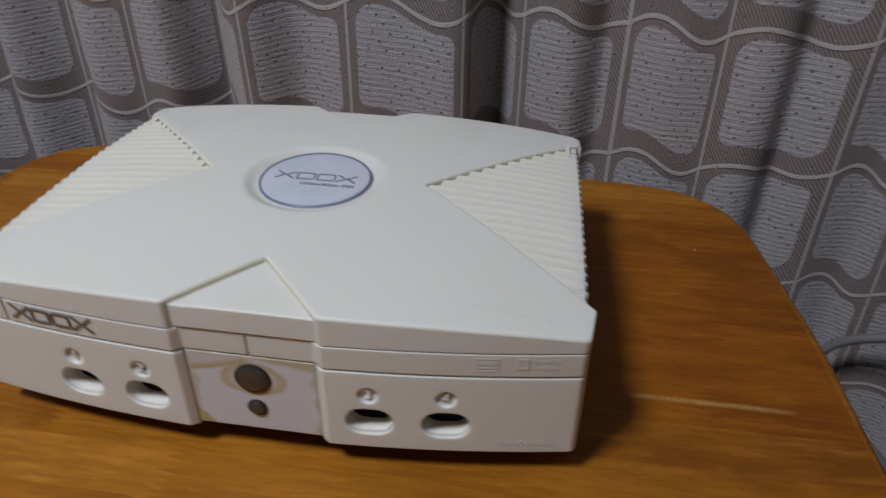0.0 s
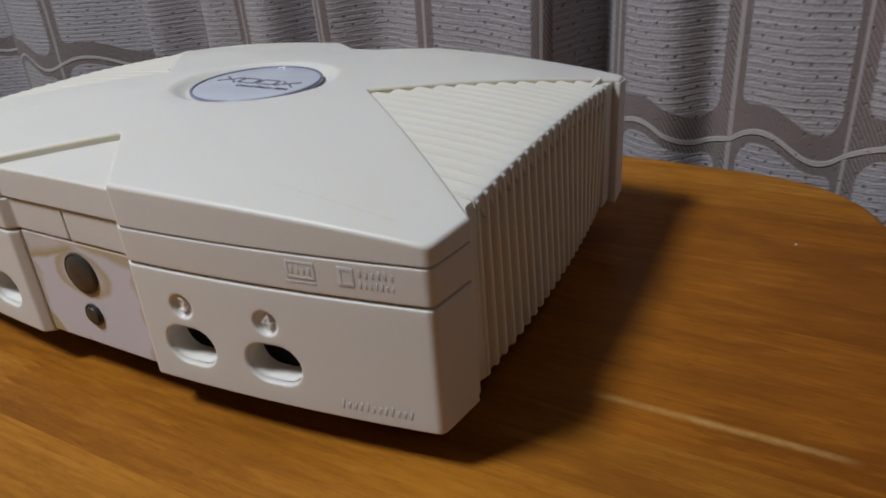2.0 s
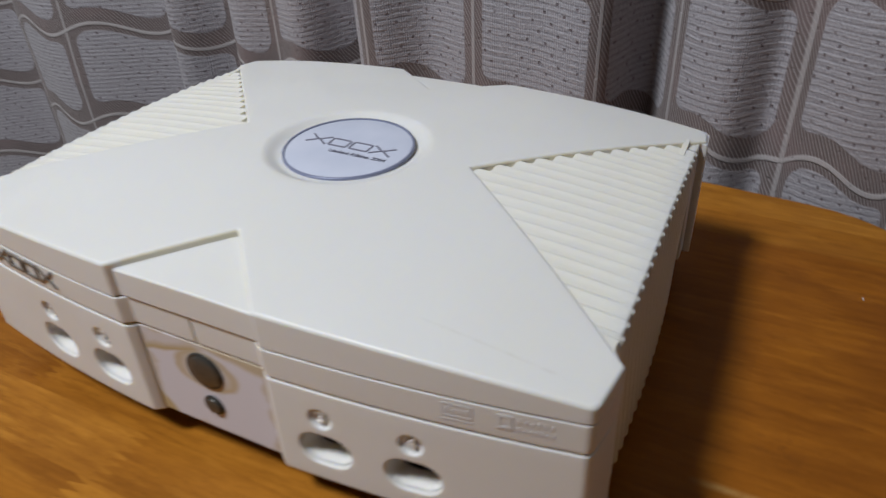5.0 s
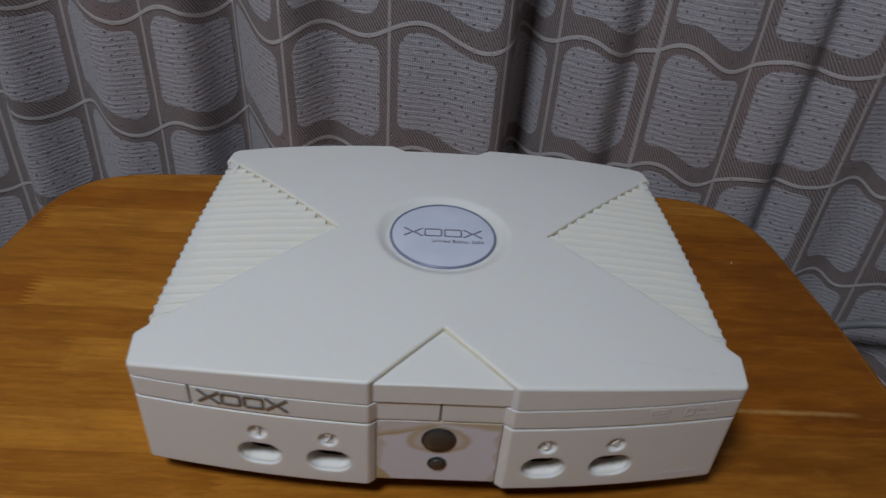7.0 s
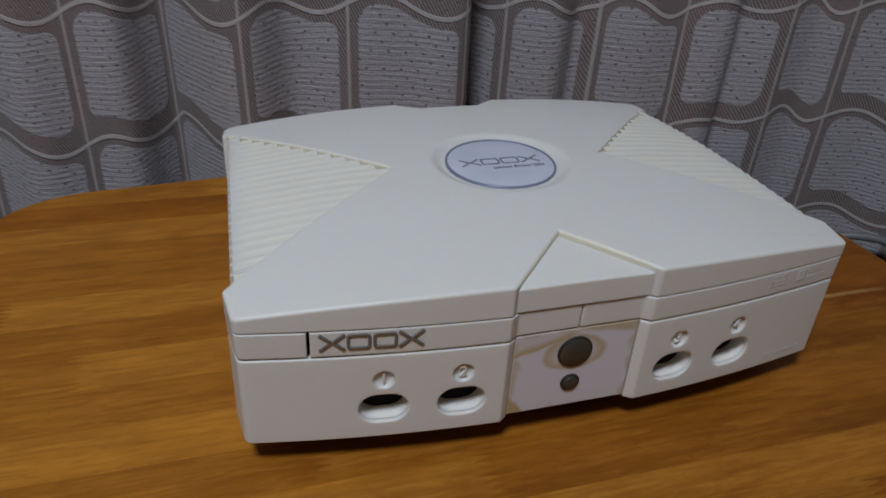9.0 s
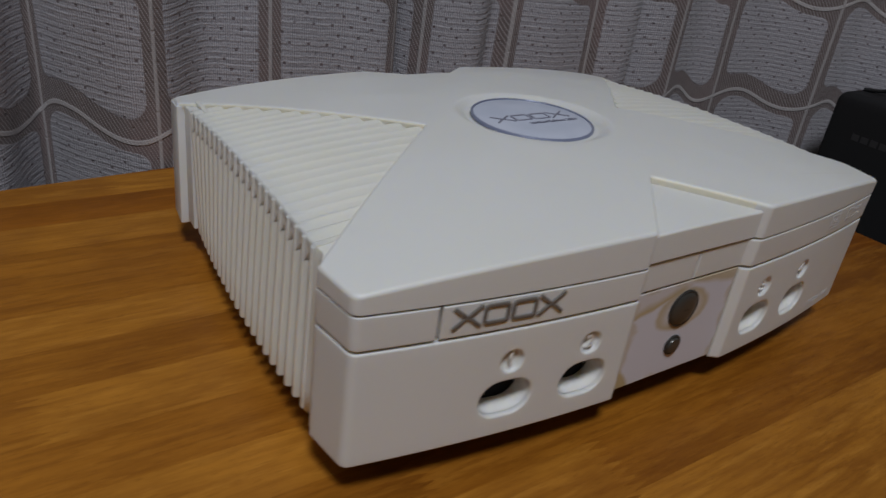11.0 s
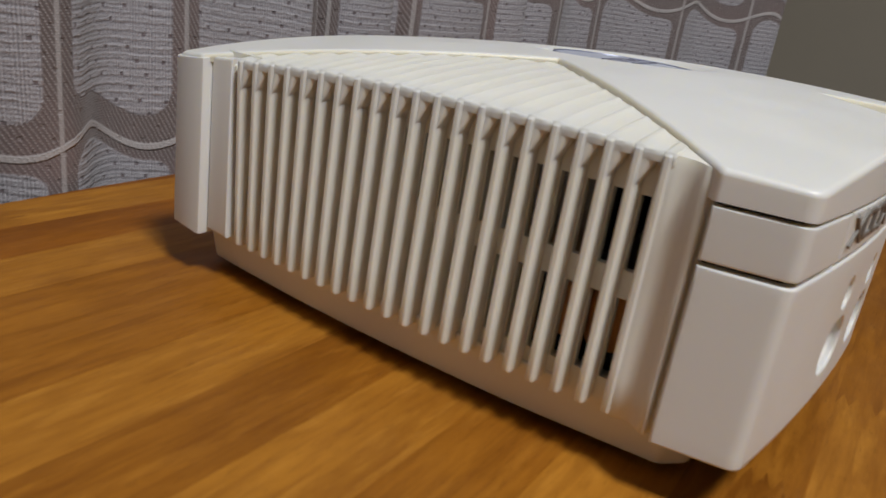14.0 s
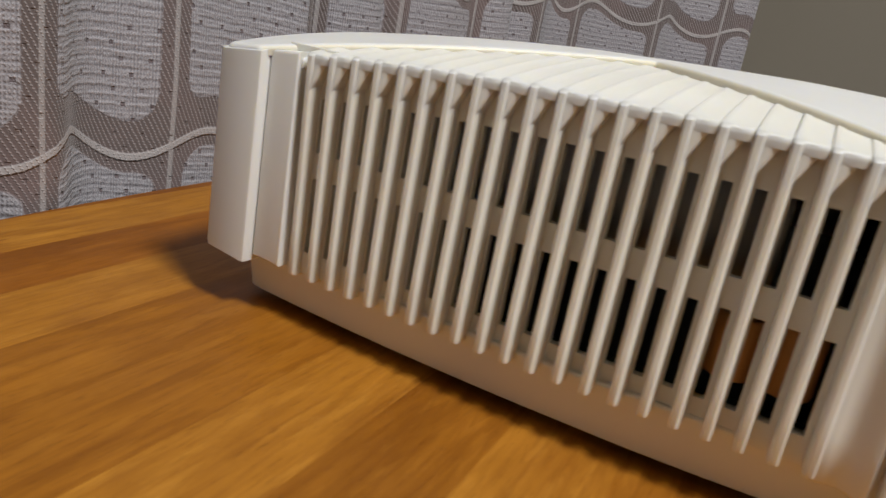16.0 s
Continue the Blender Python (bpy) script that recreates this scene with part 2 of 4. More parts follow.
def curtain_material():
    """Woven jacquard: pale ribbed cells with dark flecks, bounded by brown twill bands and white cords. UV: x counts cells, y is in metres."""
    m, nt, b = material("jacquard_curtain", (0.5, 0.48, 0.5), 0.85, 0.0, 0.2)
    uv = nt.nodes.new("ShaderNodeUVMap")
    uv.uv_map = "weave"
    sep = nt.nodes.new("ShaderNodeSeparateXYZ")
    nt.links.new(uv.outputs[0], sep.inputs[0])
    u, v = sep.outputs[0], sep.outputs[1]
    fu = math_node(nt, "FRACT", u)
    du = math_node(nt, "MULTIPLY", math_node(nt, "MINIMUM", fu, math_node(nt, "SUBTRACT", 1.0, fu)), CELL_U)
    wave = math_node(nt, "MULTIPLY", math_node(nt, "SINE", math_node(nt, "MULTIPLY", math_node(nt, "SUBTRACT", fu, 0.02), 2 * math.pi)), 0.0085)
    w = math_node(nt, "SUBTRACT", v, wave)
    fw = math_node(nt, "MULTIPLY", math_node(nt, "FRACT", math_node(nt, "DIVIDE", w, CELL_V)), CELL_V)
    # fw: metres above the cord below; the band of twill lies above the cord, a thinner one beneath it
    jag = math_node(nt, "MULTIPLY", math_node(nt, "SUBTRACT", noise_node(nt, scaled(nt, uv.outputs[0], 60.0, 500.0, 1.0), 1.0, 2.0), 0.5), 0.002)
    duj, fwj = math_node(nt, "ADD", du, jag), math_node(nt, "ADD", fw, jag)
    # the pale cells are rounded rectangles between the stripes and the bands
    cx = math_node(nt, "SUBTRACT", 0.0088, duj)
    lo, hi = 0.0195, CELL_V - 0.0085
    cz = math_node(nt, "SUBTRACT", math_node(nt, "ABSOLUTE", math_node(nt, "SUBTRACT", fwj, (lo + hi) / 2)), (hi - lo) / 2)
    rc = 0.013
    qx = math_node(nt, "MAXIMUM", math_node(nt, "ADD", cx, rc), 0.0)
    qz = math_node(nt, "MAXIMUM", math_node(nt, "ADD", cz, rc), 0.0)
    dist = math_node(nt, "SUBTRACT", math_node(nt, "SQRT", math_node(nt, "ADD", math_node(nt, "MULTIPLY", qx, qx), math_node(nt, "MULTIPLY", qz, qz))), rc)
    cell = remap(nt, dist, 0.0006, -0.0006)
    cord_v = remap(nt, du, 0.0019, 0.0012)
    near_cord = math_node(nt, "MINIMUM", fw, math_node(nt, "SUBTRACT", CELL_V, fw))
    cord_h = remap(nt, near_cord, 0.0026, 0.0016)
    cord = math_node(nt, "MAXIMUM", math_node(nt, "MULTIPLY", cord_v, 0.75), cord_h)
    # twill: fine slanting ribs
    metres = math_node(nt, "MULTIPLY", u, CELL_U)
    thread = math_node(nt, "SINE", math_node(nt, "MULTIPLY", v, 2 * math.pi / 0.0015))
    loose = math_node(nt, "MULTIPLY", noise_node(nt, scaled(nt, uv.outputs[0], 30.0, 260.0, 1.0), 1.0, 3.0, 0.6), 0.0012)
    tw = math_node(nt, "SINE", math_node(nt, "MULTIPLY", math_node(nt, "ADD", math_node(nt, "ADD", metres, loose), math_node(nt, "MULTIPLY", v, 0.55)), 2 * math.pi / 0.0029))
    tw01 = remap(nt, math_node(nt, "ADD", tw, math_node(nt, "MULTIPLY", thread, 0.35)), 0.35, 1.2)
    brown = mix_color(nt, remap(nt, tw, -1.0, 0.4, 0.0, 0.5), (0.140, 0.113, 0.110), (0.205, 0.172, 0.168))
    brown = mix_color(nt, math_node(nt, "MULTIPLY", tw01, 0.7), brown, (0.42, 0.385, 0.39))
    rosy = remap(nt, noise_node(nt, scaled(nt, uv.outputs[0], 1.7, 14.0, 1.0), 1.0, 2.0), 0.5, 0.7, 0.0, 0.35)
    brown = mix_color(nt, rosy, brown, (0.27, 0.19, 0.19))
    # ribs of the pale cells, waved a little
    ripple = math_node(nt, "MULTIPLY", noise_node(nt, scaled(nt, uv.outputs[0], 3.0, 30.0, 1.0), 1.0, 3.0), 0.004)
    rib = math_node(nt, "SINE", math_node(nt, "MULTIPLY", math_node(nt, "ADD", v, ripple), 2 * math.pi / 0.0052))
    patchy = remap(nt, noise_node(nt, scaled(nt, uv.outputs[0], 9.0, 90.0, 1.0), 1.0, 3.0, 0.6), 0.36, 0.66, 0.05, 0.45)
    warp = math_node(nt, "SINE", math_node(nt, "MULTIPLY", metres, 2 * math.pi / 0.0019))
    slub = noise_node(nt, scaled(nt, uv.outputs[0], 55.0, 420.0, 1.0), 1.0, 3.0, 0.6)
    ribh = math_node(nt, "ADD", math_node(nt, "ADD", math_node(nt, "MULTIPLY", rib, patchy), math_node(nt, "MULTIPLY", warp, 0.16)), math_node(nt, "MULTIPLY", slub, 1.3))
    # loops of thread: short bright stitches in rows
    row = math_node(nt, "SINE", math_node(nt, "MULTIPLY", math_node(nt, "ADD", v, ripple), 2 * math.pi / 0.0024))
    stitch = math_node(nt, "SINE", math_node(nt, "ADD", math_node(nt, "MULTIPLY", math_node(nt, "ADD", metres, loose), 2 * math.pi / 0.0016), math_node(nt, "MULTIPLY", row, 0.8)))
    loops = remap(nt, math_node(nt, "ADD", math_node(nt, "ADD", math_node(nt, "MULTIPLY", row, 0.38), math_node(nt, "MULTIPLY", stitch, 0.5)), math_node(nt, "MULTIPLY", slub, 0.9)), -0.1, 1.1)
    ribh = math_node(nt, "ADD", math_node(nt, "MULTIPLY", ribh, 0.75), math_node(nt, "MULTIPLY", loops, 0.42))
    pale = mix_color(nt, remap(nt, ribh, 0.10, 1.05), (0.215, 0.203, 0.222), (0.455, 0.44, 0.475))
    # flecks on a slanting lattice
    lu = math_node(nt, "ADD", math_node(nt, "DIVIDE", metres, 0.0155), math_node(nt, "MULTIPLY", math_node(nt, "FLOOR", math_node(nt, "DIVIDE", v, 0.0078)), 0.37))
    fx = math_node(nt, "ABSOLUTE", math_node(nt, "SUBTRACT", math_node(nt, "FRACT", lu), 0.5))
    fz = math_node(nt, "ABSOLUTE", math_node(nt, "SUBTRACT", math_node(nt, "FRACT", math_node(nt, "DIVIDE", v, 0.0078)), 0.5))
    fleck = math_node(nt, "MULTIPLY", remap(nt, fx, 0.085, 0.055), remap(nt, fz, 0.17, 0.11))
    cellid = nt.nodes.new("ShaderNodeTexWhiteNoise")
    cmb = nt.nodes.new("ShaderNodeCombineXYZ")
    nt.links.new(math_node(nt, "FLOOR", lu), cmb.inputs[0])
    nt.links.new(math_node(nt, "FLOOR", math_node(nt, "DIVIDE", v, 0.0078)), cmb.inputs[1])
    nt.links.new(cmb.outputs[0], cellid.inputs["Vector"])
    fleck = math_node(nt, "MULTIPLY", fleck, remap(nt, cellid.outputs["Value"], 0.28, 0.36))
    pale = mix_color(nt, math_node(nt, "MULTIPLY", fleck, 0.85), pale, (0.15, 0.12, 0.13))
    colour = mix_color(nt, cell, brown, pale)
    colour = mix_color(nt, math_node(nt, "MULTIPLY", cord, 0.8), colour, (0.50, 0.475, 0.48))
    nt.links.new(colour, b.inputs["Base Color"])
    h = math_node(nt, "ADD", math_node(nt, "MULTIPLY", cell, ribh), math_node(nt, "MULTIPLY", math_node(nt, "SUBTRACT", 1.0, cell), math_node(nt, "MULTIPLY", tw01, 0.5)))
    h = math_node(nt, "ADD", math_node(nt, "SUBTRACT", h, math_node(nt, "MULTIPLY", fleck, 1.2)), math_node(nt, "MULTIPLY", cord, 1.6))
    bump(nt, b, h, 0.6, 0.0010)
    b.inputs["Sheen Weight"].default_value = 0.15
    return m


CURTAIN = curtain_material()


def plaster(name, base, scale=180.0, depth=0.0006):
    m, nt, b = material(name, base, 0.8, 0.0, 0.3)
    co = coords(nt)
    tone = mix_color(nt, remap(nt, noise_node(nt, co, 3.0, 4.0), 0.3, 0.7), tuple(c * 0.94 for c in base), base)
    tone = mix_color(nt, remap(nt, noise_node(nt, co, scale, 3.0), 0.4, 0.7, 0.0, 0.2), tone, tuple(c * 0.8 for c in base))
    nt.links.new(tone, b.inputs["Base Color"])
    bump(nt, b, noise_node(nt, co, scale, 3.0), 0.5, depth)
    return m


WALLPAPER = plaster("beige_wallpaper", (0.45, 0.405, 0.335), 400.0, 0.0005)
CEILING = plaster("greyed_ceiling", (0.44, 0.42, 0.38), 90.0)
# unseen south wall: dark so that little light bounces back
DARK_WALL = plaster("dark_unseen_wall", (0.12, 0.085, 0.06), 60.0, 0.0004)
MAT = plaster("floor_covering", (0.16, 0.11, 0.07), 250.0)
BLACK = plaster("matt_black_case", (0.012, 0.012, 0.013), 500.0, 0.0002)
CABLE_GREY = material("grey_cable_sheath", (0.16, 0.165, 0.17), 0.45)[0]
CASE_MARK = material("dark_grey_print_on_case", (0.03, 0.03, 0.032), 0.5)[0]
CABLE_BLACK = material("black_cable_sheath", (0.012, 0.012, 0.012), 0.5)[0]
LAMP_SHADE, _, shade_surface = material("opal_lamp_shade", (0.8, 0.8, 0.78), 0.4)
shade_surface.inputs["Emission Color"].default_value = (0.95, 0.98, 1.0, 1)
shade_surface.inputs["Emission Strength"].default_value = 1.5


# ---- mesh helpers ----
def mesh_object(name, verts, faces, mat, parent=None, label="", smooth=40.0, doubles=True):
    bm = bmesh.new()
    vs = [bm.verts.new(v) for v in verts]
    for f in faces:
        if len(set(f)) > 2:
            try:
                bm.faces.new([vs[i] for i in f])
            except ValueError:
                pass
    if doubles:
        bmesh.ops.remove_doubles(bm, verts=bm.verts, dist=1e-6)
    bmesh.ops.recalc_face_normals(bm, faces=bm.faces)
    return part(name, bm, mat, parent, label, smooth)


def part(name, bm, mat, parent=None, label="", smooth=40.0):
    me = bpy.data.meshes.new(name)
    bm.to_mesh(me)
    bm.free()
    if mat is not None:
        me.materials.append(mat)
    if smooth:
        me.polygons.foreach_set("use_smooth", [True] * len(me.polygons))
        me.set_sharp_from_angle(angle=radians(smooth))
    ob = new(name, me)
    if parent is not None:
        ob.parent = parent
        ob.matrix_parent_inverse = parent.matrix_world.inverted()
    if label:
        ob["label"] = label
    return ob


def area2(poly):
    return sum(a[0] * b[1] - b[0] * a[1] for a, b in zip(poly, poly[1:] + poly[:1]))


def ccw(poly):
    return poly if area2(poly) > 0 else poly[::-1]


def offset(poly, d):
    """Moves each side of a counter-clockwise outline inwards by d."""
    out, n = [], len(poly)
    for i in range(n):
        p0, p1, p2 = (Vector(poly[(i + k) % n]) for k in (-1, 0, 1))
        e0, e1 = (p1 - p0).normalized(), (p2 - p1).normalized()
        n0, n1 = Vector((-e0.y, e0.x)), Vector((-e1.y, e1.x))
        b = n0 + n1
        b = b / max(b.length_squared, 0.5) * 2.0
        out.append((p1.x + b.x * d, p1.y + b.y * d))
    return out


def inside(p, poly):
    hit, n = False, len(poly)
    for i in range(n):
        (x1, y1), (x2, y2) = poly[i], poly[(i + 1) % n]
        if (y1 > p[1]) != (y2 > p[1]) and p[0] < (x2 - x1) * (p[1] - y1) / (y2 - y1) + x1:
            hit = not hit
    return hit


def dense(poly, step):
    out = []
    for (x1, y1), (x2, y2) in zip(poly, poly[1:] + poly[:1]):
        n = max(1, math.ceil(math.hypot(x2 - x1, y2 - y1) / step))
        out += [(x1 + (x2 - x1) * k / n, y1 + (y2 - y1) * k / n) for k in range(n)]
    return out


def fillet(poly, radius, closed=True, segs=5):
    """Rounds the corners of an outline; radius: one number or one for each corner."""
    out, n = [], len(poly)
    for i in range(n):
        r = radius[i] if isinstance(radius, (list, tuple)) else radius
        p1 = Vector(poly[i])
        if r <= 0 or (not closed and i in (0, n - 1)):
            out.append(tuple(p1))
            continue
        p0, p2 = Vector(poly[i - 1]), Vector(poly[(i + 1) % n])
        a, b = (p0 - p1), (p2 - p1)
        cut = min(r * 1.0, a.length * 0.45, b.length * 0.45)
        q0, q2 = p1 + a.normalized() * cut, p1 + b.normalized() * cut
        for k in range(segs + 1):
            t = k / segs
            out.append(tuple(q0 * (1 - t) ** 2 + p1 * 2 * t * (1 - t) + q2 * t * t))
    return out


def circle(cx, cy, r, n=32):
    return [(cx + r * math.cos(2 * math.pi * k / n), cy + r * math.sin(2 * math.pi * k / n)) for k in range(n)]


def stadium(cx, cy, w, h, n=10):
    r, out = h / 2, []
    for sx, a0 in ((1, -90), (-1, 90)):
        for k in range(n + 1):
            a = radians(a0 + 180 * k / n)
            out.append((cx + sx * (w / 2 - r) + r * math.cos(a), cy + r * math.sin(a)))
    return out


def panel(name, outline, place, r, thick, mat, parent, label="", holes=(), grid=0.0, extra=(), segs=3, smooth=40.0):
    """A solid sheet: an outline (u, v) with holes, rounded at its rims by r. place(u, v, d) gives the point d metres below its face; thick: metres, or a function of u, v."""
    outline = ccw(list(outline))
    rings = [(outline, 1)] + [(ccw(list(h)), -1) for h in holes]
    inner = [offset(p, s * r) if r else p for p, s in rings]
    pts, edges = [], []
    for p in inner:
        k = len(pts)
        pts += p
        edges += [(k + i, k + (i + 1) % len(p)) for i in range(len(p))]
    cand = list(extra)
    free = len(cand)
    if grid:
        us, vs = [p[0] for p in outline], [p[1] for p in outline]
        nu, nv = int((max(us) - min(us)) / grid) + 1, int((max(vs) - min(vs)) / grid) + 1
        cand += [(min(us) + (i + 0.5 * (j % 2)) * grid, min(vs) + j * grid) for i in range(nu + 1) for j in range(nv + 1)]
    for rank, p in enumerate(cand):
        if rank >= free and any(abs(p[0] - q[0]) + abs(p[1] - q[1]) < grid * 0.4 for q in extra):
            continue
        if inside(p, inner[0]) and not any(inside(p, h) for h in inner[1:]):
            if not grid or min(abs(p[0] - q[0]) + abs(p[1] - q[1]) for q in pts[:len(inner[0])]) > grid * 0.3:
                pts.append(p)
    vs2, _, fs, *_ = delaunay_2d_cdt([Vector(p) for p in pts], edges, [], 0, 1e-7)
    tris = []
    for f in fs:
        c = (sum(vs2[i].x for i in f) / len(f), sum(vs2[i].y for i in f) / len(f))
        if inside(c, inner[0]) and not any(inside(c, h) for h in inner[1:]):
            tris.append(list(f))
    depth = thick if callable(thick) else (lambda u, v: thick)
    verts = [place(p.x, p.y, 0.0) for p in vs2]
    faces = list(tris)
    k = len(verts)
    verts += [place(p.x, p.y, depth(p.x, p.y)) for p in vs2]
    faces += [[i + k for i in reversed(f)] for f in tris]
    for (p, s), base in zip(rings, inner):
        n = len(p)
        levels = [(base, [0.0] * n)]
        if r:
            for j in range(1, segs + 1):
                a = math.pi / 2 * j / segs
                q = offset(p, s * r * (1 - math.sin(a)))
                levels.append((q, [r * (1 - math.cos(a))] * n))
            levels.append((p, [depth(*q) - 0.0 for q in p]))
            levels.append((base, [depth(*q) for q in base]))
        else:
            levels.append((p, [depth(*q) for q in p]))
        starts = []
        for q, ds in levels:
            starts.append(len(verts))
            verts += [place(a[0], a[1], d) for a, d in zip(q, ds)]
        for a, b in zip(starts, starts[1:]):
            faces += [[a + i, a + (i + 1) % n, b + (i + 1) % n, b + i] for i in range(n)]
    ob = mesh_object(name, verts, faces, mat, parent, label, smooth)
    if r and grid:
        even = ob.modifiers.new("even_shading", "WEIGHTED_NORMAL")
        even.keep_sharp, even.weight = True, 80
    return ob


def lathe(name, profile, mat, parent, place, label="", n=48, smooth=50.0, ends=True):
    """Turns a profile of (radius, height) about an axis; place(x, y, h) sets it in the world."""
    verts, faces = [], []
    for rad, h in profile:
        verts += [place(rad * math.cos(2 * math.pi * k / n), rad * math.sin(2 * math.pi * k / n), h) for k in range(n)]
    for j in range(len(profile) - 1):
        faces += [[j * n + k, j * n + (k + 1) % n, (j + 1) * n + (k + 1) % n, (j + 1) * n + k] for k in range(n)]
    for j in (0, len(profile) - 1):
        if ends and profile[j][0] > 1e-5:
            faces.append([j * n + k for k in range(n)])
    return mesh_object(name, verts, faces, mat, parent, label, smooth)


def box(name, lo, hi, mat, parent=None, label="", bevel=0.0, segs=2):
    bm = bmesh.new()
    bmesh.ops.create_cube(bm, size=1.0)
    for v in bm.verts:
        v.co = [(a + b) / 2 + c * (b - a) for a, b, c in zip(lo, hi, v.co)]
    if bevel:
        bmesh.ops.bevel(bm, geom=bm.edges[:], offset=bevel, segments=segs, affect="EDGES", profile=0.5)
    return part(name, bm, mat, parent, label, 40.0)


def tube(name, points, radius, mat, parent=None, label="", n=12):
    """A round cable along a smooth run of points."""
    pts = [Vector(p) for p in points]
    run = []
    for i in range(len(pts) - 1):
        p0, p1, p2, p3 = pts[max(i - 1, 0)], pts[i], pts[i + 1], pts[min(i + 2, len(pts) - 1)]
        for k in range(8):
            t = k / 8
            run.append(0.5 * (2 * p1 + (p2 - p0) * t + (2 * p0 - 5 * p1 + 4 * p2 - p3) * t * t + (3 * p1 - p0 - 3 * p2 + p3) * t ** 3))
    run.append(pts[-1])
    verts, faces = [], []
    for i, p in enumerate(run):
        d = (run[min(i + 1, len(run) - 1)] - run[max(i - 1, 0)]).normalized()
        a = d.cross(Vector((0.3, 0.2, 1))).normalized()
        b = d.cross(a)
        verts += [p + (a * math.cos(2 * math.pi * k / n) + b * math.sin(2 * math.pi * k / n)) * radius for k in range(n)]
    for i in range(len(run) - 1):
        faces += [[i * n + k, i * n + (k + 1) % n, (i + 1) * n + (k + 1) % n, (i + 1) * n + k] for k in range(n)]
    faces += [list(range(n)), list(range(len(verts) - n, len(verts)))]
    return mesh_object(name, verts, faces, mat, parent, label, 60.0)


def writing(name, text, size, extrude, mat, parent, m, label=""):
    cu = bpy.data.curves.new(name, "FONT")
    cu.body, cu.size, cu.extrude, cu.align_x, cu.align_y, cu.resolution_u = text, size, extrude, "CENTER", "CENTER", 3
    tmp = bpy.data.objects.new("tmp", cu)
    me = bpy.data.meshes.new_from_object(tmp)
    bpy.data.objects.remove(tmp)
    me.name = name
    me.materials.clear()
    me.materials.append(mat)
    ob = new(name, me)
    ob.matrix_world = m
    ob.parent = parent
    ob.matrix_parent_inverse = parent.matrix_world.inverted()
    if label:
        ob["label"] = label
    return ob


# ---- the room ----
def wall(name, lo, hi, mat, label):
    return tagged(box(name, lo, hi, mat), label, "wall", kind="structure")


# unseen but for the east wall; tones set for the light they bounce
X0, X1, Y0, Y1 = -2.2, 1.7, -3.6, 0.62
tagged(box("floor", (X0 - 0.1, Y0 - 0.1, FLOOR_Z - 0.1), (X1 + 0.1, Y1 + 0.1, FLOOR_Z), MAT), "plain unseen brown floor under the table, dark to cut bounced light", "floor", kind="structure")
tagged(box("ceiling", (X0 - 0.1, Y0 - 0.1, CEIL_Z), (X1 + 0.1, Y1 + 0.1, CEIL_Z + 0.1), CEILING), "plain unseen ceiling, greyed to cut bounced light", "ceiling", kind="structure")
wall("wall_north", (X0, Y1, FLOOR_Z), (X1, Y1 + 0.1, CEIL_Z), WALLPAPER, "beige papered wall behind the curtain")
wall("wall_south", (X0, Y0 - 0.1, FLOOR_Z), (X1, Y0, CEIL_Z), DARK_WALL, "unseen brown wall added behind the camera, dark to cut bounced light")
wall("wall_east", (X1, Y0, FLOOR_Z), (X1 + 0.1, Y1, CEIL_Z), WALLPAPER, "beige papered wall beyond the curtain's end")
# added beige so that it bounces light onto the console's west side
wall("wall_west", (X0 - 0.1, Y0, FLOOR_Z), (X0, Y1, CEIL_Z), WALLPAPER, "unseen beige wall added in the west to bounce light")

ceiling_lamp = new("ceiling_lamp")
ceiling_lamp.matrix_world = pose(LAMP_X, LAMP_Y, CEIL_Z)
tagged(ceiling_lamp, "round white opal ceiling lamp, switched on", "lamp")
lathe("shade", [(0.27, -0.001), (0.28, -0.02), (0.27, -0.06), (0.255, -0.085), (0.0, -0.09)], LAMP_SHADE, ceiling_lamp, lambda x, y, h: (x + LAMP_X, y + LAMP_Y, CEIL_Z + h))


# ---- curtain ----
# folds: x, y and the count of pattern cells across the cloth
FOLDS = [(-1.30, 0.30, -11.0), (-1.18, 0.35, -10.0), (-1.06, 0.27, -9.0), (-0.95, 0.34, -8.0), (-0.85, 0.28, -7.0), (-0.75, 0.345, -6.0), (-0.66, 0.28, -5.0), (-0.57, 0.27, -4.0), (-0.45, 0.325, -3.0), (-0.405, 0.275, -2.5), (-0.357, 0.316, -2.0), (-0.310, 0.264, -1.5), (-0.267, 0.272, -1.0), (-0.230, 0.262, -0.55), (-0.208, 0.298, -0.2), (-0.192, 0.312, 0.0), (-0.174, 0.276, 0.4),
         (-0.134, 0.2205, 1.0), (-0.094, 0.250, 1.5), (-0.048, 0.240, 2.0), (0.010, 0.236, 2.55), (0.058, 0.230, 3.0), (0.074, 0.278, 3.4), (0.089, 0.296, 3.65), (0.108, 0.264, 4.0), (0.145, 0.240, 4.5), (0.172, 0.262, 4.85), (0.190, 0.251, 5.0), (0.226, 0.230, 5.5), (0.260, 0.224, 6.0),
         (0.284, 0.208, 6.25), (0.302, 0.207, 6.43), (0.322, 0.222, 6.62), (0.344, 0.207, 6.83), (0.365, 0.198, 7.0), (0.396, 0.199, 7.5), (0.420, 0.180, 8.0), (0.466, 0.162, 8.5), (0.495, 0.118, 9.0), (0.526, 0.104, 9.5), (0.548, 0.062, 10.0), (0.565, 0.032, 10.45)]


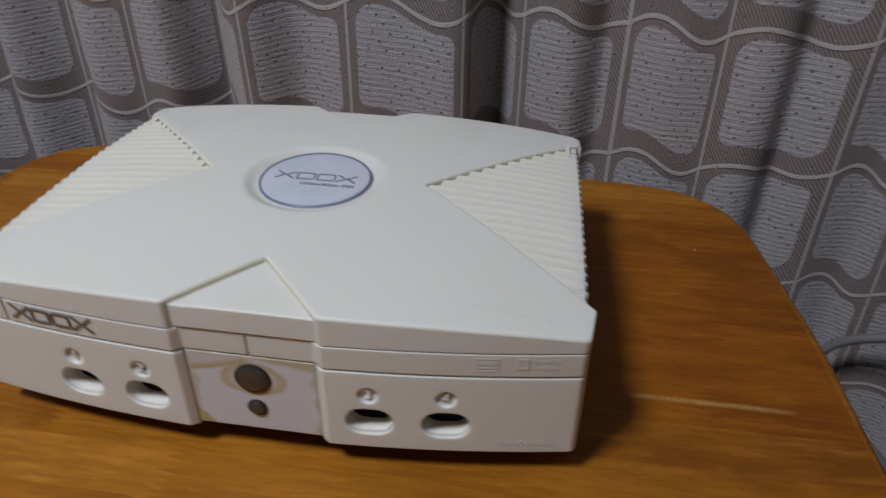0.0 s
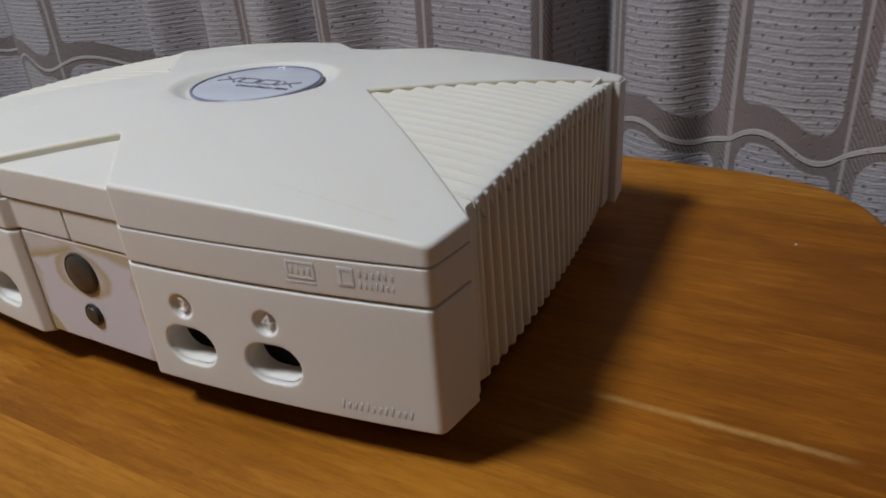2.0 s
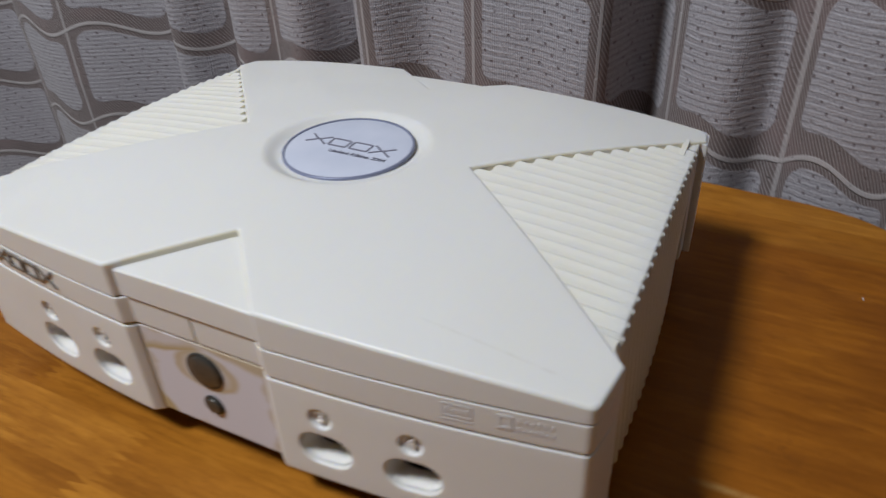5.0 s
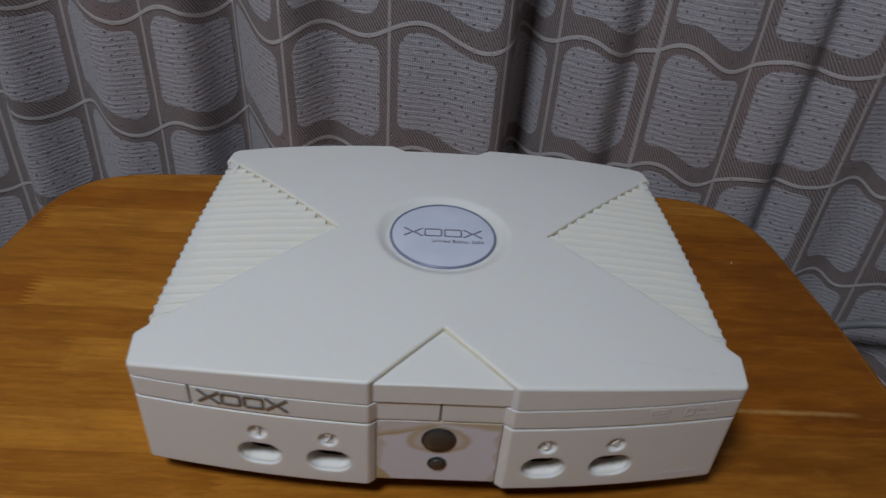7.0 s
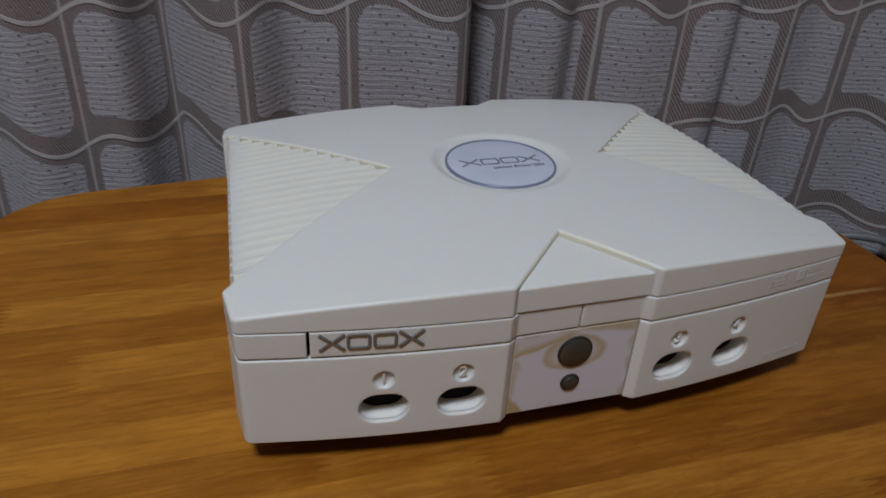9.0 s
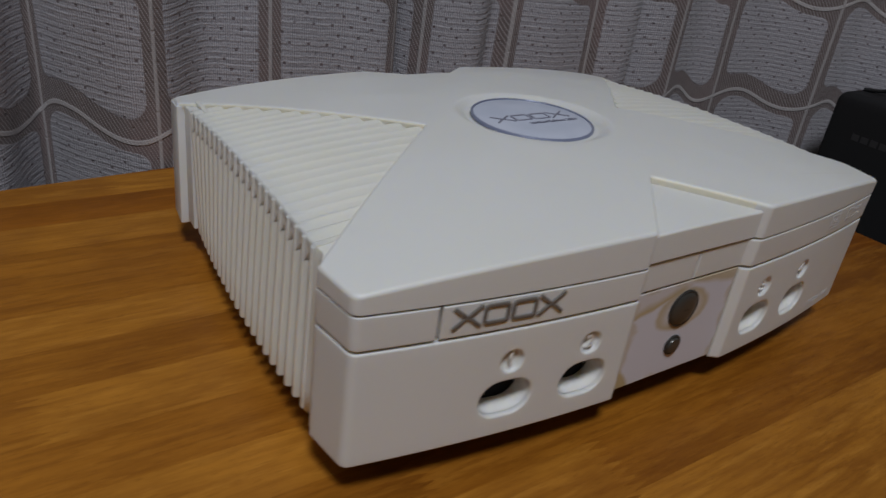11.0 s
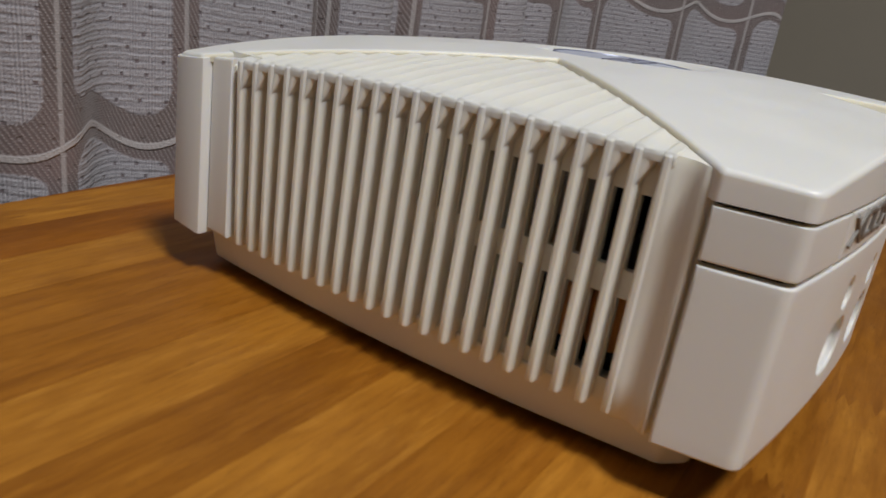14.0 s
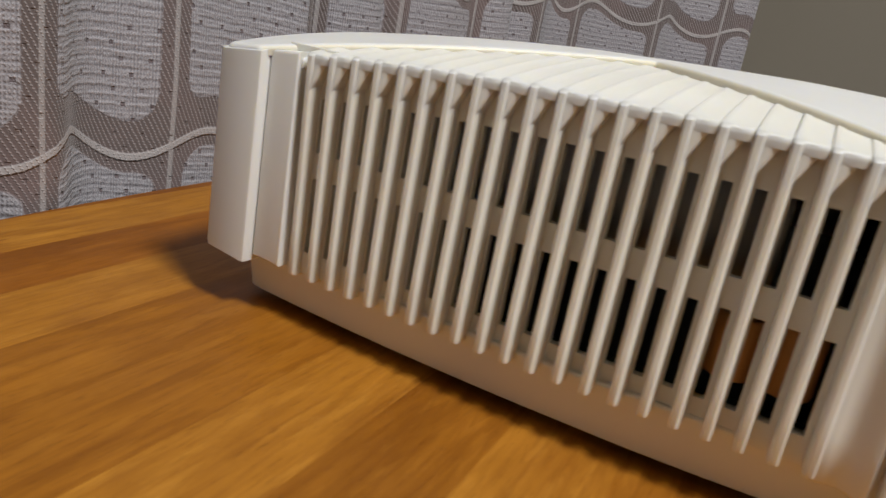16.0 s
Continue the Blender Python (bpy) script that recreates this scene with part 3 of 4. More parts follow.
def spline(rows, steps):
    out = []
    for i in range(len(rows) - 1):
        p = [np.array(rows[min(max(i + k, 0), len(rows) - 1)]) for k in (-1, 0, 1, 2)]
        for k in range(steps):
            t = k / steps
            q = 0.5 * (2 * p[1] + (p[2] - p[0]) * t + (2 * p[0] - 5 * p[1] + 4 * p[2] - p[3]) * t * t + (3 * p[1] - p[0] - 3 * p[2] + p[3]) * t ** 3)
            q[2] = p[1][2] + (p[2][2] - p[1][2]) * t
            out.append(q)
    out.append(np.array(rows[-1]))
    return out


# heights of two rows of cords, by the count of cells
def lower_row(u):
    return float(np.interp(u, (-1, 0, 1, 2, 3, 4, 5, 6, 7, 9), (0.011, 0.016, 0.020, 0.015, 0.006, 0.005, 0.0065, 0.0125, 0.028, 0.034)))


def upper_row(u):
    return float(np.interp(u, (-2, 0, 1, 2, 3, 4, 5, 6, 7, 8), (0.121, 0.127, 0.1275, 0.134, 0.126, 0.123, 0.126, 0.128, 0.135, 0.136)))


def curtain():
    run = spline(FOLDS, 7)
    zs = [FLOOR_Z + 0.01] + [-0.5 + 0.05 * k for k in range(26)] + [CEIL_Z - 0.06]
    bm = bmesh.new()
    uvl = bm.loops.layers.uv.new("weave")
    grid = []
    for x, y, u in run:
        col = []
        for z in zs:
            sway = 0.010 * noise.noise((x * 5.0, z * 2.2, 3.0)) + 0.0025 * noise.noise((x * 24.0, z * 9.0, 1.0))
            col.append(bm.verts.new((x + 0.006 * noise.noise((x * 6.0, z * 3.0, 9.0)), y + sway * 0.8, z)))
        grid.append(col)
    for i in range(len(run) - 1):
        for j in range(len(zs) - 1):
            f = bm.faces.new((grid[i][j], grid[i + 1][j], grid[i + 1][j + 1], grid[i][j + 1]))
            for loop, (a, b) in zip(f.loops, ((i, j), (i + 1, j), (i + 1, j + 1), (i, j + 1))):
                loop[uvl].uv = (run[a][2], (zs[b] - lower_row(run[a][2])) / (upper_row(run[a][2]) - lower_row(run[a][2])) * CELL_V)
    ob = part("curtain", bm, CURTAIN, None, smooth=80.0)
    sol = ob.modifiers.new("cloth", "SOLIDIFY")
    sol.thickness, sol.offset = 0.0012, 1.0
    return tagged(ob, "pleated jacquard curtain with pale cells and brown wavy bands", "curtain")


curtain()

# ---- table ----
TABLE = fillet([(-0.372, -0.62), (0.372, -0.62), (0.325, -0.09), (0.318, 0.015), (0.286, 0.206), (0.10, 0.2185), (-0.08, 0.2215), (-0.326, 0.2015), (-0.348, 0.05)],
               [0.06, 0.06, 0.03, 0.03, 0.075, 0.1, 0.1, 0.075, 0.03], segs=8)
dining_table = new("dining_table")
tagged(dining_table, "varnished orange-brown table of finger-jointed rubberwood strips", "table")
panel("tabletop", TABLE, lambda u, v, d: (u, v, -0.0005 - d), 0.007, 0.026, WOOD, dining_table, segs=5)


def clip(poly, a, b, c):
    """Keeps the side of an outline where a * x + b * y <= c."""
    out = []
    for p, q in zip(poly, poly[1:] + poly[:1]):
        fp, fq = a * p[0] + b * p[1] - c, a * q[0] + b * q[1] - c
        if fp <= 0:
            out.append(p)
        if fp * fq < 0:
            t = fp / (fp - fq)
            out.append((p[0] + (q[0] - p[0]) * t, p[1] + (q[1] - p[1]) * t))
    return out


def table_strips():
    rng = random.Random(11)
    rim = offset(ccw(TABLE), 0.0065)
    pitch, first = 0.0309, 0.2392
    # cuts near x = 0 let the east ends take the darker, dimmed tone
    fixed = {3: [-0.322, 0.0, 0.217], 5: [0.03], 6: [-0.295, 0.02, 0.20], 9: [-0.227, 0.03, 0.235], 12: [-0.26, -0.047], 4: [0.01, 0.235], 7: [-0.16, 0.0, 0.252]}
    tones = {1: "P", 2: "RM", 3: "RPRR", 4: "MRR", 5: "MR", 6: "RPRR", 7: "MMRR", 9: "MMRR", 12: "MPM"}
    for k in range(29):
        hi, lo = first - pitch * k, first - pitch * (k + 1)
        cuts = [-0.42] + fixed.get(k, []) + [0.42]
        if k not in fixed:
            x = -0.42 + rng.uniform(0.12, 0.4)
            cuts = [-0.42]
            while x < 0.36:
                cuts.append(x)
                x += rng.uniform(0.22, 0.5)
            cuts.append(0.42)
        for piece, (xa, xb) in enumerate(zip(cuts, cuts[1:])):
            # fingers: a zigzag end, meshed with the next strip
            n = 7
            left = [(xa + (0.0055 if i % 2 else -0.0055), lo + (hi - lo) * i / (2 * n)) for i in range(2 * n, -1, -1)] if xa > -0.41 else [(xa, hi), (xa, lo)]
            right = [(xb + (0.0055 if i % 2 else -0.0055), lo + (hi - lo) * i / (2 * n)) for i in range(0, 2 * n + 1)] if xb < 0.41 else [(xb, lo), (xb, hi)]
            poly = left + right
            for p, q in zip(rim, rim[1:] + rim[:1]):
                ex, ey = q[0] - p[0], q[1] - p[1]
                if abs(ex) + abs(ey) < 1e-9:
                    continue
                poly = clip(poly, ey, -ex, ey * p[0] - ex * p[1])
                if len(poly) < 3:
                    break
            if len(poly) < 3 or abs(area2(poly)) < 1e-4:
                continue
            n = len(poly)
            verts = [(x, y, 0.0) for x, y in poly] + [(x, y, -0.003) for x, y in poly]
            faces = [list(range(n)), list(range(2 * n - 1, n - 1, -1))] + [[i, n + i, n + (i + 1) % n, (i + 1) % n] for i in range(n)]
            # east strips take the dark tone: partly their own, partly weak light painted in
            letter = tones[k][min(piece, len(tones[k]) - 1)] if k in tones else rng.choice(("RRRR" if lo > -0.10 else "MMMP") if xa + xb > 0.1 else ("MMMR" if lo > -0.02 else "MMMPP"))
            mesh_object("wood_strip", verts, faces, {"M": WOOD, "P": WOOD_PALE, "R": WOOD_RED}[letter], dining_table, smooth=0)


for sx in (-1, 1):
    for y in (-0.54, 0.13):
        box("leg", (sx * 0.27 - 0.025, y - 0.025, FLOOR_Z), (sx * 0.27 + 0.025, y + 0.025, -0.0262), WOOD, dining_table, bevel=0.005)
box("apron", (-0.245, 0.12, -0.10), (0.245, 0.14, -0.0262), WOOD, dining_table, bevel=0.002)
box("apron", (-0.245, -0.55, -0.10), (0.245, -0.53, -0.0262), WOOD, dining_table, bevel=0.002)

# ---- games console ----
console = new("game_console")
tagged(console, "yellowed white vintage game console with an X-shaped lid, on the table", "game console")


def top_z(x, y):
    z = 0.1035 - 0.0078 * (x / 0.16) ** 2 - 0.0026 * (x / 0.16) ** 4 - 0.0062 * ((y + 0.040) / 0.12) ** 2
    rad = math.hypot(x - BX, y - BY)
    t = min(max((0.0425 - rad) / 0.0085, 0.0), 1.0)
    return z - 0.0036 * t * t * (3 - 2 * t)


BX, BY = 0.0, -0.0068
SEAM_LID, SEAM_BAND, BOTTOM = 0.0834, 0.0684, 0.0176


def front_y(x):
    return -0.1303 + 0.0152 * (x / 0.16) ** 2


# plan of the front, from the side's end on the west to the east one
def front_plan():
    half = [(x, front_y(x)) for x in (0.037, 0.06, 0.085, 0.11, 0.135, 0.1595)] + [(0.1625, -0.0932)]
    east = [(0.0325, -0.1262)] + half
    rad = [0.0008, 0.0012, 0.02, 0.02, 0.02, 0.02, 0.0034, 0]
    west = [(-x, y) for x, y in reversed(east)]
    return fillet(west + east, list(reversed(rad)) + rad, closed=False, segs=6)


class Run:
    """A plan line, told by the length along it, with its outward side to the right of its way."""

    def __init__(self, pts):
        self.p = [Vector(q) for q in pts]
        self.s = [0.0]
        for a, b in zip(self.p, self.p[1:]):
            self.s.append(self.s[-1] + (b - a).length)
        self.s0 = self.s[-1] / 2
        self.s = [v - self.s0 for v in self.s]

    def at(self, s):
        s = min(max(s, self.s[0]), self.s[-1])
        lo, hi = 0, len(self.s) - 1
        while hi - lo > 1:
            mid = (lo + hi) // 2
            if self.s[mid] <= s:
                lo = mid
            else:
                hi = mid
        a, b = self.p[lo], self.p[hi]
        t = (s - self.s[lo]) / max(self.s[hi] - self.s[lo], 1e-9)
        return a + (b - a) * t

    def out(self, s):
        d = self.at(s + 0.0006) - self.at(s - 0.0006)
        return Vector((d.y, -d.x)).normalized()

    def of_x(self, x):
        lo, hi = self.of_corner(-1), self.of_corner(1)
        for _ in range(40):
            mid = (lo + hi) / 2
            if self.at(mid).x < x:
                lo = mid
            else:
                hi = mid
        return (lo + hi) / 2

    def of_corner(self, side):
        return side * (self.s[-1] - 0.0235)


FRONT = Run(front_plan())
S_END = FRONT.s[-1]


def on_front(s, z, d):
    p, n = FRONT.at(s), FRONT.out(s)
    draft = 0.0003 * min(1.0, max(0.0, SEAM_LID - z) / 0.016) - 0.0003 * max(0.0, SEAM_BAND - z) / 0.05
    q = p - n * (d + draft)
    return (q.x, q.y, z)


def steps(a, b, h):
    n = max(2, math.ceil((b - a) / h))
    return [a + (b - a) * k / n for k in range(n + 1)]


def strip_outline(s0, s1, z0, z1):
    """The outline of a band along the front, with points close enough to follow its bends."""
    ss = sorted({round(v, 6) for v in [s0, s1] + [v for v in FRONT.s if s0 < v < s1] + steps(s0, s1, 0.006)})
    keep = [ss[0]]
    for v in ss[1:-1]:
        if v - keep[-1] > 0.0003 and s1 - v > 0.0003:
            keep.append(v)
    keep.append(ss[-1])
    return [(s, z0) for s in keep] + [(s1, z) for z in steps(z0, z1, 0.006)[1:-1]] + [(s, z1) for s in reversed(keep)] + [(s0, z) for z in reversed(steps(z0, z1, 0.006)[1:-1])]


def bend_points(z0, z1):
    """Columns of points along the bends of the front, which keep its steps crisp."""
    cols = [s for s, p in zip(FRONT.s, FRONT.p) if 0.029 < abs(p.x) < 0.041 or abs(p.x) > 0.154]
    rows = steps(z0 + 0.0022, z1 - 0.0022, 0.0020)
    return [(s, z) for s in cols for z in rows]


# lower front wings with their sockets
PORT_X = (-0.0955, -0.0580, 0.0580, 0.0955)
PORT_Z, DIGIT_Z = 0.0355, 0.0530
EDGE_IN = FRONT.of_x(0.0327)
for side in (-1, 1):
    s0, s1 = (-S_END, -EDGE_IN) if side < 0 else (EDGE_IN, S_END)
    holes = []
    for x in PORT_X:
        if x * side > 0:
            s = FRONT.of_x(x)
            holes += [stadium(s, PORT_Z, 0.0236, 0.0168), circle(s, DIGIT_Z, 0.0049, 28)]
    panel("front_wing", strip_outline(s0, s1, BOTTOM, SEAM_BAND - 0.0007), on_front, 0.0009, 0.0035, CREAM, console, "cream front shell with two controller sockets", holes=holes, grid=0.006, extra=bend_points(BOTTOM, SEAM_BAND))

for k, x in enumerate(PORT_X):
    s = FRONT.of_x(x)
    rings = [(0.0236, 0.0168, 0.0020), (0.0232, 0.0164, 0.004), (0.0222, 0.0156, 0.0105)]
    verts, faces = [], []
    for w, h, d in rings:
        verts += [on_front(*q, d) for q in stadium(s, PORT_Z + (0.0188 - h) * 0.25, w, h)]
    n = len(verts) // 3
    for j in range(2):
        faces += [[j * n + i, j * n + (i + 1) % n, (j + 1) * n + (i + 1) % n, (j + 1) * n + i] for i in range(n)]
    port = mesh_object("controller_port", verts, faces, WHITE, console, "white oval recess of a controller socket")
    panel("socket", stadium(s, PORT_Z + 0.0004, 0.0230, 0.0164), lambda u, v, d: on_front(u, v, d + 0.0100), 0.0, 0.002, SOCKET_SEAM_BLACK, port, "black socket face")
    dish = lathe("number_dimple", [(0.0051, 0.0006), (0.0047, 0.0014), (0.0040, 0.0021), (0.0025, 0.0026), (0.0, 0.0028)], CREAM, console, lambda a, b, h: on_front(s + a, DIGIT_Z + b, h), "round dimple with a raised socket number", ends=False)
    p, nrm = Vector(on_front(s, DIGIT_Z, 0.0021)), FRONT.out(s)
    writing("number", str(k + 1), 0.0086, 0.0013, WHITE, dish, Matrix.Translation(p) @ pose(0, 0, 0, 90, 0, math.degrees(math.atan2(nrm.y, nrm.x)) + 90))

# the band with the disc tray
S_GAP = FRONT.of_x(-0.1285)
panel("front_band", strip_outline(-S_END, S_GAP - 0.0009, SEAM_BAND + 0.0005, SEAM_LID - 0.0008), on_front, 0.0006, 0.0035, CREAM, console, grid=0.006, extra=bend_points(SEAM_BAND, SEAM_LID))
panel("front_band", strip_outline(0.0005, S_END, SEAM_BAND + 0.0005, SEAM_LID - 0.0008), on_front, 0.0006, 0.0035, CREAM, console, grid=0.006, extra=bend_points(SEAM_BAND, SEAM_LID))
tray = panel("disc_tray_door", strip_outline(S_GAP + 0.0005, -0.0005, SEAM_BAND + 0.0005, SEAM_LID - 0.0008), on_front, 0.0006, 0.0035, CREAM, console, "closed tray door with a grey embossed mark", grid=0.006, extra=bend_points(SEAM_BAND, SEAM_LID))


def bar(name, s0, z0, s1, z1, w, depth, mat, parent, place, label=""):
    """A flat raised stroke between two points of a face."""
    a, b = Vector((s0, z0)), Vector((s1, z1))
    d = (b - a).normalized() * w / 2
    nn = Vector((-d.y, d.x))
    poly = [tuple(a - d * 0.2 - nn), tuple(b + d * 0.2 - nn), tuple(b + d * 0.2 + nn), tuple(a - d * 0.2 + nn)]
    return panel(name, dense(poly, 0.004), lambda u, v, dd: place(u, v, dd - depth), 0.00018, depth + 0.0003, mat, parent, label, segs=2)


def wide_mark(parent, place, cx, cz, w, h, stroke, depth, mat):
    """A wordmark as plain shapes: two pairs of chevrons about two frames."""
    cell = w / 4.25
    for k, kind in enumerate("cffc"):
        x0 = cx - w / 2 + k * (w - cell) / 3
        x1 = x0 + cell
        zl, zh = cz - h / 2, cz + h / 2
        if kind == "c":
            m1, m2 = x0 + cell * 0.47, x0 + cell * 0.53
            for a, b in (((x0, zl), (m1, cz)), ((x0, zh), (m1, cz)), ((x1, zl), (m2, cz)), ((x1, zh), (m2, cz))):
                bar("mark", *a, *b, stroke, depth, mat, parent, place)
        else:
            outer = fillet([(x0, zl), (x1, zl), (x1, zh), (x0, zh)], stroke * 1.6)
            panel("mark", outer, lambda u, v, dd: place(u, v, dd - depth), 0.00015, depth + 0.0003, mat, parent, holes=[offset(ccw(outer), stroke)], segs=2)


wide_mark(tray, on_front, FRONT.of_x(-0.101), 0.0770, 0.0460, 0.0086, 0.0014, 0.0007, LOGO_GREY)
# small embossed marks on the band and a maker's mark low on the wing, as plain shapes
def rim_frame(x0, x1, z0, z1, w):
    s0, s1 = FRONT.of_x(x0), FRONT.of_x(x1)
    outer = [(s0, z0), (s1, z0), (s1, z1), (s0, z1)]
    panel("emblem", fillet(outer, 0.0008), lambda u, v, d: on_front(u, v, d - 0.00013), 0.0001, 0.0005, CREAM, console, holes=[offset(outer, w)], segs=2)


def dashes(name, x0, x1, z, h, n, slant=0.0):
    pitch = (x1 - x0) / n
    for k in range(n):
        s = FRONT.of_x(x0 + (k + 0.5) * pitch)
        tall = h * (1.0, 0.72, 0.72, 0.9)[k % 4]
        bar(name, s, z, s + slant, z + tall, pitch * 0.46, 0.00013, CREAM, console, on_front)


rim_frame(0.1085, 0.1195, 0.0738, 0.0806, 0.0010)
dashes("emblem", 0.1098, 0.1184, 0.0758, 0.0030, 4)
bar("emblem", FRONT.of_x(0.1085), 0.0726, FRONT.of_x(0.1195), 0.0726, 0.0009, 0.00012, CREAM, console, on_front)
rim_frame(0.1275, 0.1335, 0.0732, 0.0806, 0.0016)
dashes("emblem", 0.1345, 0.1475, 0.0773, 0.0030, 6)
dashes("emblem", 0.1345, 0.1475, 0.0733, 0.0026, 7)
dashes("maker_mark", 0.1210, 0.1490, 0.0226, 0.0038, 12, 0.0007)

# middle front panel with its two buttons
panel("front_centre_panel", strip_outline(-EDGE_IN + 0.0002, EDGE_IN - 0.0002, BOTTOM + 0.0012, SEAM_BAND - 0.0005), lambda s, z, d: on_front(s, z, d + 0.0002), 0.0006, 0.0035, LAVENDER, console, "lavender-white middle panel with yellow stains", grid=0.006)


def button(name, z, r, label):
    rim = lathe(name, [(r + 0.0006, 0.0), (r + 0.0006, -0.0006), (r + 0.0001, -0.0010), (r - 0.0005, -0.0008), (r - 0.0006, 0.0)], BUTTON_RIM, console, lambda a, b, h: on_front(a, z + b, h + 0.0002), label)
    lathe("cap", [(r - 0.0005, 0.0), (r - 0.0006, -0.0009), (r * 0.8, -0.0016), (r * 0.4, -0.0019), (0.0, -0.0020)], BUTTON, rim, lambda a, b, h: on_front(a, z + b, h + 0.0002))
    return rim


power = button("power_button", 0.0539, 0.0087, "round smoky grey power button with a dark rim")
panel("mark", [(-0.0016, 0.0535), (0.0016, 0.0535), (0.0016, 0.0543), (-0.0016, 0.0543)], lambda s, z, d: on_front(s, z, d - 0.0018), 0.0, 0.0004, BUTTON_RIM, power)
button("eject_button", 0.0343, 0.0046, "small round grey eject button")

# the lid
TRI_E = [(0.0652, -0.0042), (0.1625, -0.0932), (0.1552, 0.0935)]


def lid_outline():
    front = [(x, front_y(x)) for x in (0.037, 0.06, 0.085, 0.11, 0.135, 0.1598)]
    rear = [(0.1532, 0.1082), (0.12, 0.1105), (0.08, 0.1122), (0.036, 0.1132)]
    east = front + [TRI_E[1], TRI_E[0], TRI_E[2]] + rear
    rad = [0.0015, 0.02, 0.02, 0.02, 0.02, 0.0036, 0.0012, 0.0008, 0.0012, 0.004, 0.02, 0.02, 0.0015]
    apex_r, apex_f = [(0.0, 0.080)], [(0.0, -0.0905)]
    west = [(-x, y) for x, y in reversed(east)]
    return fillet(east + apex_r + west + apex_f, rad + [0.001] + rad[::-1] + [0.001], segs=5)


def on_top(u, v, d):
    return (u, v, top_z(u, v) - d)


dish_points = [p for r, n in ((0.0430, 72), (0.0410, 72), (0.0392, 72), (0.0375, 72), (0.0355, 64), (0.0340, 64), (0.025, 30), (0.012, 14)) for p in circle(BX, BY, r, n)]
def scuffed_cream():
    """The lid's plastic with one thin broken scuff near its front corner."""
    m = CREAM.copy()
    m.name = "scuffed_cream_plastic"
    nt = m.node_tree
    b = nt.nodes["Principled BSDF"]
    co = coords(nt)
    sep = nt.nodes.new("ShaderNodeSeparateXYZ")
    nt.links.new(co, sep.inputs[0])
    x, y = sep.outputs[0], sep.outputs[1]
    line = math_node(nt, "ABSOLUTE", math_node(nt, "ADD", math_node(nt, "ADD", y, 0.1025), math_node(nt, "MULTIPLY", x, 0.04)))
    across = remap(nt, line, 0.0009, 0.0003)
    along = math_node(nt, "MULTIPLY", remap(nt, x, 0.092, 0.098), remap(nt, x, 0.150, 0.143))
    broken = remap(nt, noise_node(nt, co, 220.0, 3.0), 0.35, 0.6)
    fac = math_node(nt, "MULTIPLY", math_node(nt, "MULTIPLY", across, along), math_node(nt, "MULTIPLY", broken, 0.17))
    old = b.inputs["Base Color"].links[0].from_socket
    nt.links.new(mix_color(nt, fac, old, (0.40, 0.35, 0.26)), b.inputs["Base Color"])
    return m


SCUFFED = scuffed_cream()
lid = panel("lid", dense(lid_outline(), 0.006), on_top, 0.0016, lambda u, v: top_z(u, v) - SEAM_LID - 0.0003, SCUFFED, console, "X-shaped lid with a round dished middle", grid=0.007, extra=dish_points, segs=4, smooth=50)

# the steps down to the vents and wedges have yellowed
lid.data.materials.append(YELLOWED)
for f in lid.data.polygons:
    c = f.center
    if abs(f.normal.z) < 0.75 and abs(c.x) < 0.1535 and front_y(c.x) + 0.006 < c.y < 0.106:
        f.material_index = 1

# sunk wedges before and behind the middle
for sy, y_edge, apex in ((1, -0.1272, -0.087), (-1, 0.1115, 0.076)):
    panel("lid_wedge", dense([(-0.0400 if sy > 0 else 0.0400, y_edge), (0.0400 if sy > 0 else -0.0400, y_edge), (0.0, apex)], 0.006), lambda u, v, d: (u, v, top_z(u, v) - 0.0034 - d), 0.0010, lambda u, v: top_z(u, v) - 0.0034 - SEAM_LID - 0.0004, CREAM, console, "sunken triangular piece of the lid", grid=0.008)

# badge
BADGE_Z = top_z(BX, BY) - 0.0002
badge = lathe("badge", [(0.0328, 0.0), (0.0328, 0.0012), (0.0325, 0.0015), (0.0317, 0.0015), (0.0314, 0.0011), (0.0313, 0.0)], BADGE_RING, console, lambda x, y, h: (BX + x, BY + y, BADGE_Z + h + 0.0004), "round pearl badge in a blue-grey ring", n=64)
lathe("face", [(0.0314, 0.0), (0.0314, 0.0009), (0.0300, 0.0012), (0.020, 0.00125), (0.0, 0.0013)], BADGE, badge, lambda x, y, h: (BX + x, BY + y, BADGE_Z + h + 0.0004), n=64)
on_badge = lambda u, v, d: (u, v, BADGE_Z + 0.0018 - d)
wide_mark(badge, on_badge, BX, BY + 0.0015, 0.0480, 0.0080, 0.0011, 0.0002, INK)
writing("lettering", "Limited Edition 2004", 0.0038, 0.00012, INK, badge, pose(BX + 0.009, BY - 0.0072, BADGE_Z + 0.0019))


# ---- side vents: ribs that run over the lid's edge and down the sides ----
def rib_x(y):
    return 0.1583 - 0.0050 * (y + 0.0745) / 0.154


def inner_x(y):
    a, f, r = TRI_E
    return a[0] + (a[1] - y) / (a[1] - f[1]) * (f[0] - a[0]) if y < a[1] else a[0] + (y - a[1]) / (r[1] - a[1]) * (r[0] - a[0])


RIBS, RIB_Y0, RIB_PITCH = 21, -0.0794, 0.00775
FIN_END, WALL_IN = 0.0186, 0.0058
FIN_TIP, FIN_ROOT = 0.00120, 0.00165


